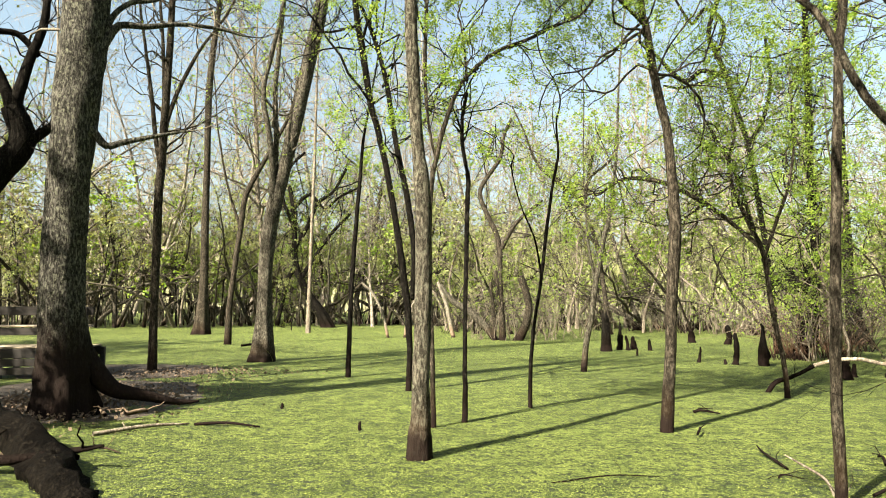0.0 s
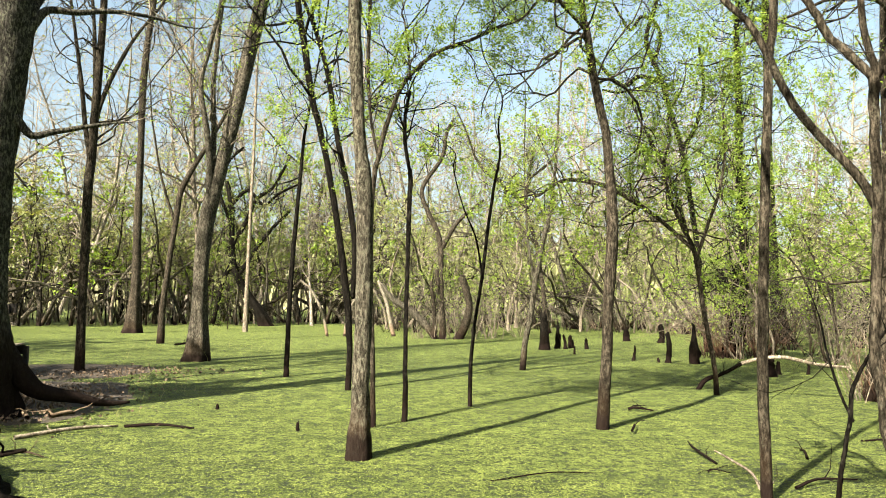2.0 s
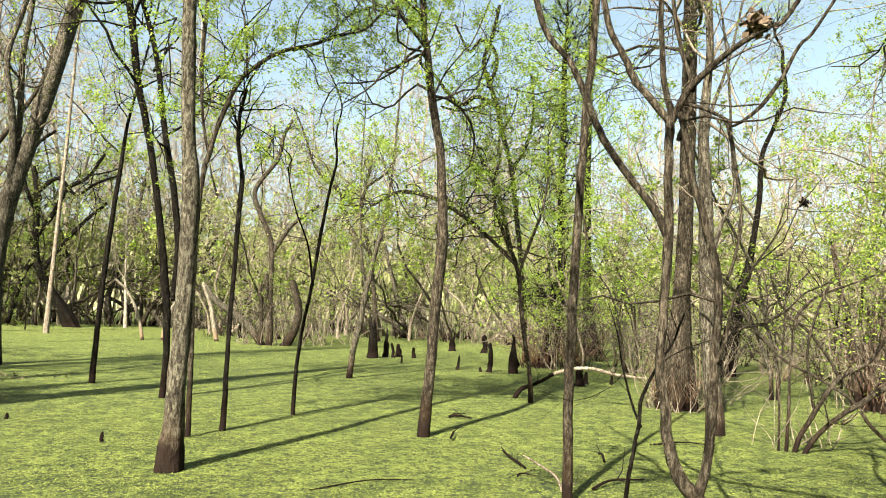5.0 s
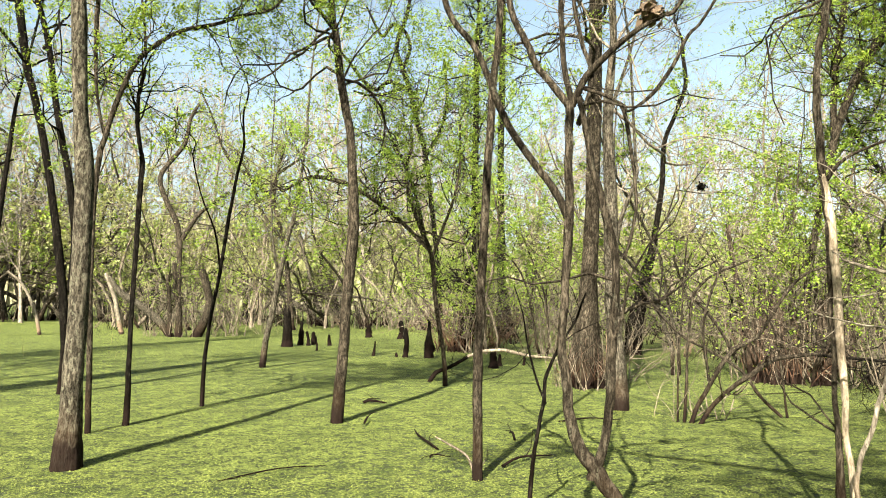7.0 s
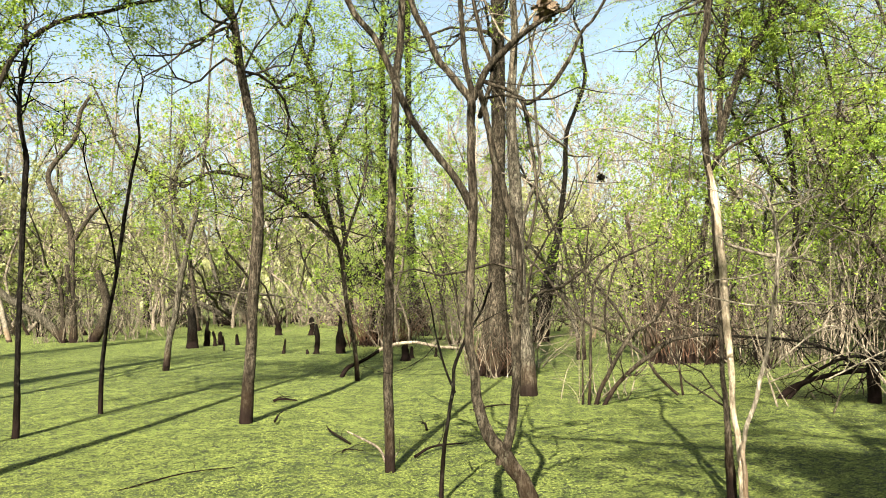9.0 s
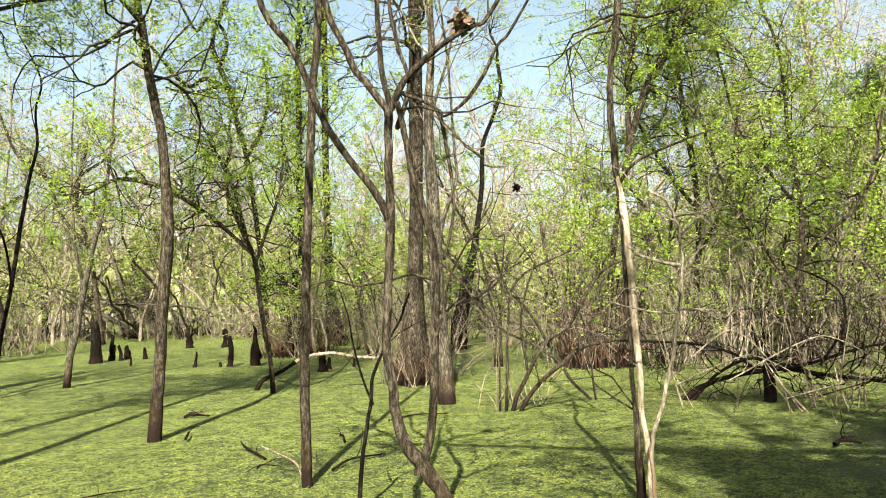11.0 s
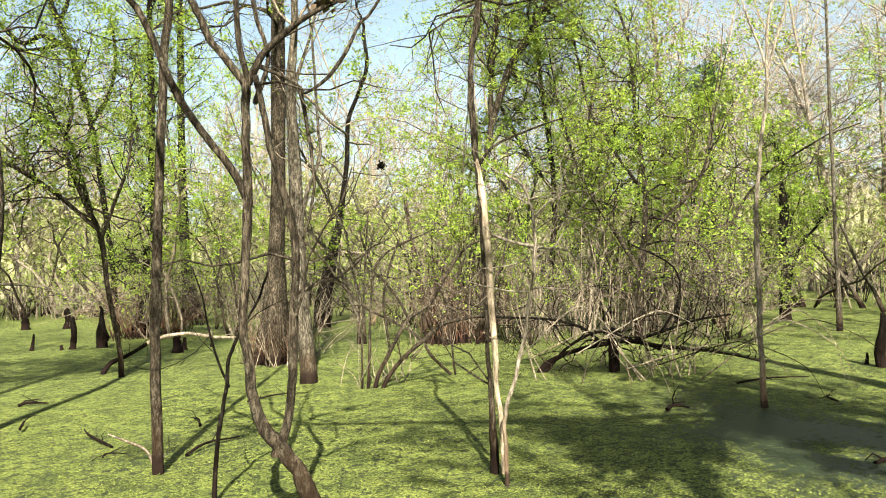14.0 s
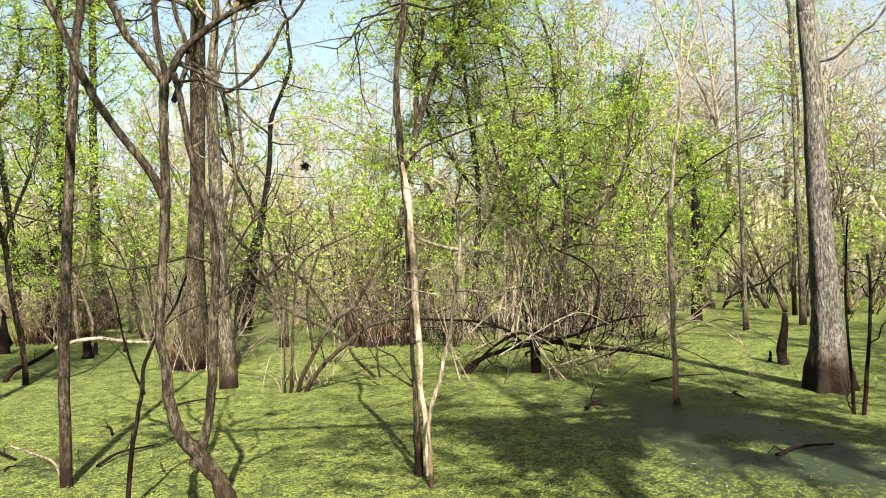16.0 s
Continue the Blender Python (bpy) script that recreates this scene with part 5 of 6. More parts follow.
knee(15.74, 2.27, 1.02, 0.20, 0.02, 13, True, "gnarled dark cypress knee in sunlit duckweed")
knee(16.08, 2.59, 0.22, 0.08, 0.0, 14)
knee(13.4, 33.5, 0.9, 0.3, 0.0, 15)
knee(12.2, 35.0, 0.6, 0.35, 0.0, 16)
knee(17.9, 12.0, 0.55, 0.2, 0.0, 17)
knee(18.3, 12.1, 0.5, 0.18, 0.05, 18)
knee(-3.0, 13.4, 0.10, 0.06, 0.0, 19)
knee(-1.3, 11.2, 0.14, 0.05, 0.1, 20)

# ---- boardwalk with a bench on the bank ----
def box(shape, c, size):
    """A board with slightly eased edges."""
    c, h = np.asarray(c, float), np.asarray(size, float) / 2
    e = min(0.012, h.min() * 0.4)
    v, q = [], []
    ring = lambda z, k: [(-h[0] + k, -h[1] + k, z), (h[0] - k, -h[1] + k, z), (h[0] - k, h[1] - k, z), (-h[0] + k, h[1] - k, z)]  # noqa: E731
    for z, k in ((-h[2], e), (-h[2] + e, 0), (h[2] - e, 0), (h[2], e)):
        v += ring(z, k)
    for a in range(3):
        q += [[a * 4 + i, a * 4 + (i + 1) % 4, a * 4 + 4 + (i + 1) % 4, a * 4 + 4 + i] for i in range(4)]
    q += [[3, 2, 1, 0], [12, 13, 14, 15]]
    shape.add(np.array(v) + c, None, q)


def board(name, parent, c, size, mat):
    s = Shape()
    box(s, c, size)
    return part(name, s, mat, parent, smooth=False)


deck = thing("boardwalk", "weathered timber boardwalk with plank deck and skirt", "boardwalk", (-11.6, 18.9, 0))
deck.rotation_euler = (0, 0, radians(8))
for i in range(7):
    board("plank", deck, (0.1, -0.55 + i * 0.17, 0.80), (4.3, 0.15, 0.045), plank_lit)
for y in (-0.62, 0.62):
    board("beam", deck, (0.1, y, 0.645), (4.3, 0.06, 0.24), plank_shaded)
for z in (0.20, 0.42):
    board("skirt_board", deck, (0.1, -0.665, z), (4.3, 0.03, 0.19), plank_shaded)
for x in (-2.1, 0.1, 2.3):
    for y in (-0.5, 0.5):
        board("post", deck, (x, y, 0.16), (0.12, 0.12, 1.18), plank_shaded)
bench = thing("bench", "plain timber bench with a plank back on the boardwalk", "bench", (-11.7, 19.3, 0.825))
bench.rotation_euler = (0, 0, radians(8))
for y in (-0.19, 0.0, 0.19):
    board("seat_plank", bench, (0.1, y, 0.50), (3.8, 0.18, 0.045), plank_lit)
board("apron", bench, (0.1, -0.27, 0.36), (3.8, 0.04, 0.2), plank_shaded)
board("backrest", bench, (0.1, 0.33, 0.90), (3.8, 0.045, 0.24), plank_shaded)
for x in (-1.6, 1.8):
    board("leg", bench, (x, -0.12, 0.235), (0.09, 0.22, 0.47), plank_shaded)
    board("back_post", bench, (x, 0.27, 0.50), (0.09, 0.07, 1.0), plank_shaded)

# ---- fallen wood, sticks and litter ----
def fallen(name, label, category, knots, mat, seed, twigs=0, group="", length=0.5):
    r = np.random.default_rng(seed)
    base = np.array([*knots[0][:2], 0.0])
    root = thing(name, label, category, base, group)
    line = smooth_line([(*(np.array(k[:3]) - base), k[3]) for k in knots], 12 if knots[0][3] > 0.2 else 5)
    s = Shape()
    s.tube(line[:, :3], line[:, 3], 14 if knots[0][3] > 0.08 else 6, 0.30 if knots[0][3] > 0.2 else 0.08, r)
    part("limb", s, mat, root)
    for _ in range(twigs):
        t = Shape()
        i = r.integers(1, len(line) - 1)
        shoot(t, [], line[i, :3], np.append(r.normal(0, 1, 2), abs(r.normal(0.2, 0.3))), length * r.uniform(0.5, 1.2), line[i, 3] * 0.5, 0, r, 1.1, 0.0, 0, 5)
        part("twig", t, mat, root)
    return root


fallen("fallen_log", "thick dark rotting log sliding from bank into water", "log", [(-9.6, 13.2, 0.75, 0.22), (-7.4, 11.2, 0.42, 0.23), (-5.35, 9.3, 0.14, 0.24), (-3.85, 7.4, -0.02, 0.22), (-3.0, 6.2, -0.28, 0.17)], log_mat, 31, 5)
fallen("fallen_branch", "dark crooked branch lying across the log", "branch", [(-6.0, 8.6, 0.1, 0.07), (-5.0, 8.3, 0.18, 0.06), (-4.4, 8.6, 0.22, 0.04), (-4.0, 8.5, 0.3, 0.02)], bark_dark, 32, 3)
for k, (a, b, z, r0, m) in enumerate((
        ((-5.2, 10.7), (-4.1, 11.6), 0.03, 0.035, bark_twig), ((-5.6, 11.9), (-5.9, 12.4), 0.12, 0.04, bark_pale), ((-5.3, 12.0), (-5.05, 12.3), 0.12, 0.045, bark_pale),
        ((-4.0, 11.6), (-2.9, 11.4), 0.02, 0.03, bark_dark), ((-5.0, 9.6), (-4.2, 9.4), 0.03, 0.02, bark_pale),
        ((3.8, 8.2), (4.1, 8.2), 0.0, 0.012, bark_dark), ((3.75, 10.6), (3.95, 11.1), 0.06, 0.02, bark_dark), ((4.1, 8.6), (4.35, 10.0), 0.02, 0.018, bark_dark),
        ((1.2, 8.0), (2.5, 8.3), 0.0, 0.010, bark_dark), ((4.4, 7.4), (5.3, 7.7), 0.03, 0.02, bark_dark), ((5.4, 8.8), (5.6, 9.3), 0.02, 0.02, bark_dark),
        ((8.3, 1.2), (9.1, 0.75), 0.012, 0.022, bark_dark), ((9.6, 3.9), (9.9, 3.7), 0.05, 0.03, bark_dark), ((4.5, 12.9), (4.9, 12.7), 0.03, 0.03, bark_dark),
        ((6.9, 9.9), (8.0, 9.7), 0.01, 0.015, bark_dark), ((11.6, 2.2), (12.1, 2.4), 0.01, 0.02, bark_dark), ((-8.2, 29.0), (-7.6, 29.4), 0.2, 0.05, bark_dark),
        ((12.5, 3.9), (13.8, 3.1), 0.02, 0.02, bark_dark))):
    mid = ((a[0] + b[0]) / 2 + 0.06 * (-1) ** k, (a[1] + b[1]) / 2 + 0.08)
    fallen("fallen_stick", "thin bare stick lying in the duckweed" if m is bark_dark else "pale bleached stick lying on the bank", "stick",
           [(*a, z, r0), (*mid, z + 0.03, r0 * 0.8), (*b, z, r0 * 0.4)], m, 40 + k, 2, "fallen sticks", 0.4)
# a bare forked twig that stands out of the water, and the drooping pale twigs of the fallen limb
fallen("forked_twig", "pale forked twig standing out of the duckweed", "stick", [(4.05, 7.45, -0.05, 0.018), (4.02, 7.6, 0.14, 0.016), (3.85, 7.75, 0.26, 0.013), (3.72, 7.85, 0.34, 0.008)], bark_twig, 71, 3, "", 0.35)
r = np.random.default_rng(88)
for k in range(9):
    x, y, z = 9.4 + 0.45 * k + r.normal(0, 0.25), 5.4 - 0.30 * k + r.normal(0, 0.35), r.uniform(0.7, 1.7)
    dx, dy = r.uniform(-0.2, 1.0), r.uniform(-1.5, -0.4)
    fallen("drooping_branch", "thin pale bare branch drooping into the water", "branch",
           [(x - dx * 0.7, y - dy * 0.7, z * 0.55, 0.011), (x, y, z, 0.010), (x + dx * 0.4, y + dy * 0.3, z * 1.02, 0.008), (x + dx * 0.75, y + dy * 0.8, z * 0.62, 0.006), (x + dx * 0.8, y + dy, 0.02, 0.003)],
           (bark_pale, bark_twig, bark_brown)[k % 3], 80 + k, 6, "drooping branches", 0.8)
# clumped brown nest of dead leaves and dark gall high in the limbs
for name, label, c, r0, m in (("leaf_nest", "ball of dead brown leaves caught in the limbs", (3.98, 4.31, 4.37), 0.075, dead_leaf),
                              ("dark_gall", "dark lump on a thin stem", (12.3, 12.1, 4.7), 0.07, bark_dark)):
    root = thing(name, label, "nest", c)
    s, r = Shape(), np.random.default_rng(8)
    s.leaves(r.normal(0, r0 * 0.5, (260, 3)), r0 * 0.7, r, 0.45)
    part("clump", s, m, root, smooth=False)


def litter(name, label, seed, count, cx, cy, rx, ry, z, size, mat):
    r = np.random.default_rng(seed)
    p = np.stack([cx + r.normal(0, rx, count), cy + r.normal(0, ry, count), np.zeros(count)], -1)
    p[:, 2] = z * np.exp(-(((p[:, 0] - cx) / (rx * 2.4)) ** 2 + ((p[:, 1] - cy) / (ry * 2.4)) ** 2)) + r.uniform(0.0, 0.03, count)
    s = Shape()
    s.leaves(p, size, r, 0.4, 0.0)
    root = thing(name, label, "litter", (0, 0, 0), kind="stuff")
    part("dead_leaves", s, mat, root, smooth=False)


litter("leaf_litter", "brown fallen leaves over the muddy bank", 61, 5000, -7.3, 13.6, 1.0, 1.5, 0.14, 0.06, dead_leaf)
litter("leaf_litter", "brown leaves scattered along the low shelf", 62, 1500, -8.0, 19.8, 1.8, 0.9, 0.06, 0.06, dead_leaf)


def sedge(label, seed, count, cx, cy, rx, ry, height):
    r = np.random.default_rng(seed)
    s = Shape()
    for _ in range(count):
        x, y = cx + r.normal(0, rx), cy + r.normal(0, ry)
        h, a = height * r.uniform(0.5, 1.2), r.uniform(0, 6.28)
        d = np.array([math.cos(a), math.sin(a), 0]) * h * r.uniform(0.1, 0.6)
        t = np.linspace(0, 1, 4)[:, None]
        s.tube(np.array([x, y, -0.02]) + d * t**2 + np.array([0, 0, h]) * t, np.array([0.004, 0.0035, 0.003, 0.001]), 3, cap=False)
    root = thing("sedge", label, "grass", (0, 0, 0), kind="stuff")
    part("blades", s, grass_mat, root)


sedge("dry straw-coloured sedge on the bank", 63, 40, -5.4, 14.8, 0.8, 1.4, 0.22)
sedge("thin dry stalks standing in the duckweed", 64, 16, -5.0, 26.0, 3.0, 2.0, 0.6)

# ---- tangles of root suckers and vines at the cypress feet ----
def tangle(label, seed, cx, cy, rx, ry, height, count, mat, lean=0.25):
    r = np.random.default_rng(seed)
    root = thing("sucker_tangle", label, "undergrowth", (cx, cy, 0), kind="stuff")
    s = Shape()
    for _ in range(count):
        a = r.uniform(0, 6.28)
        p = np.array([math.cos(a) * rx * r.uniform(0.4, 1), math.sin(a) * ry * r.uniform(0.4, 1), -0.1])
        shoot(s, [], p, np.array([r.normal(0, lean), r.normal(0, lean), 1.0]), height * r.uniform(0.35, 1.1), r.uniform(0.008, 0.022), 1 if r.random() < 0.3 else 0, r, 0.35, 0.1, 0, 4)
    part("suckers", s, mat, root)


tangle("brown suckers and torn bark round the cypress foot", 21, 10.3, 13.8, 0.55, 0.5, 1.35, 70, torn_bark, 0.5)
tangle("thicket of brown stems round the broken cypress", 22, 12.9, 25.0, 1.7, 1.2, 2.6, 150, torn_bark, 0.36)
tangle("dense upright shoots round the old stump", 23, 17.6, 13.6, 2.4, 1.4, 2.6, 60, torn_bark, 0.3)
tangle("upright brown shoots beside the stump", 24, 15.9, 12.7, 1.4, 0.9, 2.4, 50, torn_bark, 0.3)
tangle("fine grey brush over the fallen limb", 25, 12.6, 6.3, 2.0, 1.6, 2.2, 30, bark_twig, 0.7)
tangle("pale leaning shoots round the old stump", 30, 17.0, 13.2, 2.6, 1.6, 3.4, 50, bark_twig, 0.35)
tangle("thin pale suckers round the cypress foot", 31, 10.3, 13.8, 1.0, 0.8, 2.0, 40, bark_twig, 0.5)
tangle("pale reedy shoots behind the fallen limb", 29, 19.5, 10.6, 3.0, 2.2, 3.2, 170, bark_twig, 0.16)
tangle("brown shoots round the leaning stems", 27, 9.4, 9.5, 0.8, 0.6, 1.6, 14, bark_twig, 0.4)
tangle("bare brush round the distant stump cluster", 28, 3.9, 37.6, 2.5, 1.5, 3.0, 70, bark_twig, 0.35)

# ---- the woods all round ----
def wood_kind(seed, height, thin, leafy, bend=0.5, levels=2, branches=12, start=0.22, lean=0.15, reach=1.0):
    """One tree or sapling of the woods, as bare wood and leaf places."""
    rng = np.random.default_rng(seed)
    w, spots = Shape(), []
    p, way, pts = np.zeros(3), np.array([rng.normal(0, lean), rng.normal(0, lean), 1.0]), []
    n = 10
    for i in range(n + 1):
        pts.append(p)
        way = way + rng.normal(0, 0.10 * bend, 3) + np.array([0, 0, 0.05])
        way /= np.linalg.norm(way)
        p = p + way * height / n
    pts = np.array(pts)
    pts[0, 2] = -0.3
    rad = thin * np.linspace(1, 0.15, n + 1)
    rad[0] *= 1.35
    w.tube(pts, rad, 6, 0.05, rng)
    for s in rng.uniform(start, 1.0, branches):
        i = min(int(s * n), n - 1)
        d = np.append(rng.normal(0, 0.8, 2), rng.uniform(0.2, 0.9))
        shoot(w, spots, pts[i] + (pts[i + 1] - pts[i]) * (s * n - i), d, height * reach * rng.uniform(0.12, 0.3) * (1.25 - s * 0.5), rad[i] * 0.5, levels, rng, 0.8, 0.1, leafy, 3, True)
    return w, (np.concatenate(spots) if spots else np.zeros((0, 3))), rng


def bearing(az, dist):
    """A place at an angle to the right of straight ahead, in degrees, and metres away."""
    return np.array([math.sin(radians(az)) * dist, math.cos(radians(az)) * dist, 0.0])


rng = np.random.default_rng(5)


def stand(name, label, group, made, places):
    """Copies of a few trees, each a thing, at places of (x, y, size)."""
    for n, (x, y, sc) in enumerate(places):
        k = made[n % len(made)]
        if n < len(made):
            k.matrix_basis = pose(x, y, 0, 0, 0, rng.uniform(0, 360)) @ Matrix.Diagonal((sc, sc, sc, 1))
            continue
        old = k.matrix_basis.copy()
        k.scale = (sc, sc, sc)
        copy_thing(k, pose(x, y, 0, 0, 0, rng.uniform(0, 360)))
        k.matrix_basis = old


def make_kind(name, label, group, seed, height, thin, leafy, wood_mat, leaf_mat, leaf_size, **kw):
    w, spots, r = wood_kind(seed, height, thin, leafy, **kw)
    root = thing(name, label, "tree", (0, 0, 0), group)
    stem = part("trunk", w, wood_mat, root)
    if len(spots):
        lv = Shape()
        lv.leaves(spots, leaf_size, r)
        part("foliage", lv, leaf_mat, stem, "young yellow-green leaves", False)
    return root


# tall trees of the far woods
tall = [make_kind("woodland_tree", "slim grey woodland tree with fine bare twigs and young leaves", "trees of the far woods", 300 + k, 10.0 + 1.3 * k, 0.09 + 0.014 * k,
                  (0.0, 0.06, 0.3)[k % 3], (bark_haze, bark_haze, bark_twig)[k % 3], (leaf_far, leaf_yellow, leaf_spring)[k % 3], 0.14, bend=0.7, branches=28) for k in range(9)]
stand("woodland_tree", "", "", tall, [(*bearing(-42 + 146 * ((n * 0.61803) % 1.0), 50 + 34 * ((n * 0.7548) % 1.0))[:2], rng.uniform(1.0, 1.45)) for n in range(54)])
poles = [make_kind("pole_tree", "thin dark upright sapling in the far water", "thin upright saplings", 360 + k, 6.5 + 0.8 * k, 0.05 + 0.008 * k, 0.25, (bark_dark, bark_brown)[k % 2], leaf_yellow, 0.09,
                   bend=0.5, branches=7, start=0.45, lean=0.08) for k in range(5)]
stand("pole_tree", "", "", poles, [(*bearing(-36 + 24 * ((n * 0.61803) % 1.0), 58 + 22 * ((n * 0.7548) % 1.0))[:2], rng.uniform(0.8, 1.2)) for n in range(70)]
      + [(*bearing(-12 + 112 * ((n * 0.61803) % 1.0), 50 + 16 * ((n * 0.7548) % 1.0))[:2], rng.uniform(0.6, 1.0)) for n in range(50)])
# slim dark-footed trees that stand in the water before them
slim = [make_kind("slim_tree", "slim leaning dark-footed tree at the edge of the thicket", "slim trees at the thicket edge", 340 + k, 4.5 + 0.8 * k, 0.045 + 0.008 * k,
                  (0.22, 0.4)[k % 2], (bark_grey, bark_twig, bark_brown, bark_grey)[k % 4], (leaf_yellow, leaf_far)[k % 2], 0.085, bend=1.7, branches=8, start=0.35, lean=0.3) for k in range(8)]
stand("slim_tree", "", "", slim, [(*bearing(-40 + 40 * ((n * 0.61803 + 0.3) % 1.0), 57 + 12 * ((n * 0.7548) % 1.0))[:2], rng.uniform(1.1, 1.6)) for n in range(34)]
      + [(*bearing(102 * ((n * 0.61803 + 0.3) % 1.0), 44 + 14 * ((n * 0.7548) % 1.0))[:2], rng.uniform(0.9, 1.35)) for n in range(62)]
      + [(*bearing(58 + 36 * ((n * 0.61803 + 0.3) % 1.0), 31 + 14 * ((n * 0.7548) % 1.0))[:2], rng.uniform(0.8, 1.2)) for n in range(26)])
# unseen trees added behind and left of the camera, whose crowns shade the water
back = [make_kind("shade_tree", "unseen tall leafy tree added to shade the water", "trees behind the boardwalk", 370 + k, 13.0 + 1.5 * k, 0.16 + 0.02 * k,
                  0.3, bark_brown, leaf_spring, 0.13, bend=0.6, branches=14, start=0.4) for k in range(4)]
def sunny(p):
    """False where a tree would shade the bank at the old tree's foot, or the sunlit mat ahead and by the pool."""
    dx, dy = p[0] + 5.0, p[1] - 9.0
    along, off = dx * sun_dir.x + dy * sun_dir.y, dx * sun_dir.y - dy * sun_dir.x
    ahead, side = p[0] * sun_dir.x + p[1] * sun_dir.y, p[0] * sun_dir.y - p[1] * sun_dir.x
    by_pool = -2 < ahead < 14 and -6.5 < side < -3.2
    open_mat = -2 < ahead < 12 and 0.8 < side < 7.5
    return not by_pool and not open_mat and (along < -2 or along > 20 or abs(off) > 2.4)


stand("shade_tree", "", "", back, [p for p in [(*bearing(112 + 206 * ((n * 0.61803) % 1.0), 6 + 26 * ((n * 0.7548) % 1.0))[:2], rng.uniform(0.85, 1.2)) for n in range(66)]
      + [(*bearing(-46 - 50 * ((n * 0.61803) % 1.0), 16 + 38 * ((n * 0.7548) % 1.0))[:2], rng.uniform(0.9, 1.3)) for n in range(26)] if sunny(p)])


# unseen dense evergreens, added to throw shade on old tree, pool and near mat
for k, (x, y, h, low, boughs, reach) in enumerate(((-12.2, 6.5, 10.0, 0.45, 20, 1.0), (3.15, -5.0, 11.0, 0.45, 20, 0.6), (0.28, -3.36, 10.5, 0.66, 12, 0.42))):
    root = make_kind("evergreen_tree", "unseen dense evergreen added to cast shade", "evergreens", 390 + k, h, 0.16, 1.7, bark_dark, leaf_deep, 0.16, bend=0.4, branches=boughs, reach=reach, start=low)
    root.location = (x, y, 0)


# unseen leaning tree, added so its long limb casts the shadow band ahead
plant('overhanging_tree', 'unseen leaning tree added to cast a long limb shadow', 'tree', '', bark_brown,
    [('trunk', [(6.9, -5.4, -0.30, 0.26), (6.5, -4.9, 2.0, 0.22), (5.9, -4.2, 4.5, 0.20), (5.3, -3.6, 6.2, 0.19), (4.6, -3.3, 8.5, 0.15), (4.2, -3.2, 11.0, 0.09)]),
     ('limb', [(5.3, -3.6, 6.2, 0.16), (4.4, -2.9, 7.1, 0.14), (3.2, -2.5, 7.7, 0.12), (2.0, -2.0, 8.1, 0.10), (0.2, -0.6, 8.7, 0.07), (-1.9, 1.2, 9.2, 0.04)]),
     ('limb', [(5.9, -4.2, 4.6, 0.12), (6.3, -3.4, 6.0, 0.10), (6.4, -2.6, 7.4, 0.08), (6.0, -1.8, 8.8, 0.05)])],
    ext=0, crown=30, cl=1.8, leaf=1.2, wind=1.0, low=0.6, size=0.09)


def stamp(shape_w, leaf_places, tmpl, place, turn, size):
    w, spots, _ = tmpl
    c, s = math.cos(turn), math.sin(turn)
    m = np.array([[c, s, 0], [-s, c, 0], [0, 0, 1]]) * size
    v = np.concatenate(w.v) @ m + place
    shape_w.add(v, np.concatenate(w.f3) if w.f3 else None, np.concatenate(w.f4))
    if len(spots):
        leaf_places.append(spots @ m + place)


def thicket(name, label, seed, count, near, far, heights, mats, leaf_size, leafy, az0=-44, az1=106, branches=9):
    """Brush and saplings, far too many to count."""
    r = np.random.default_rng(seed)
    tm = [wood_kind(seed * 10 + i, r.uniform(*heights), r.uniform(0.018, 0.04), leafy, 1.3, 1, branches, 0.42, 0.3) for i in range(8)]
    w, places = Shape(), []
    for _ in range(count):
        az, d = r.uniform(az0, az1), near + (far - near) * r.random()
        stamp(w, places, tm[r.integers(8)], bearing(az, d), r.uniform(0, 6.28), r.uniform(0.6, 1.35))
    root = thing(name, label, "undergrowth", (0, 0, 0), kind="stuff")
    part("brush", w, mats[0], root)
    if places:
        lv = Shape()
        lv.leaves(np.concatenate(places), leaf_size, r)
        part("foliage", lv, mats[1], root, "yellow-green young leaves", False)
    return root


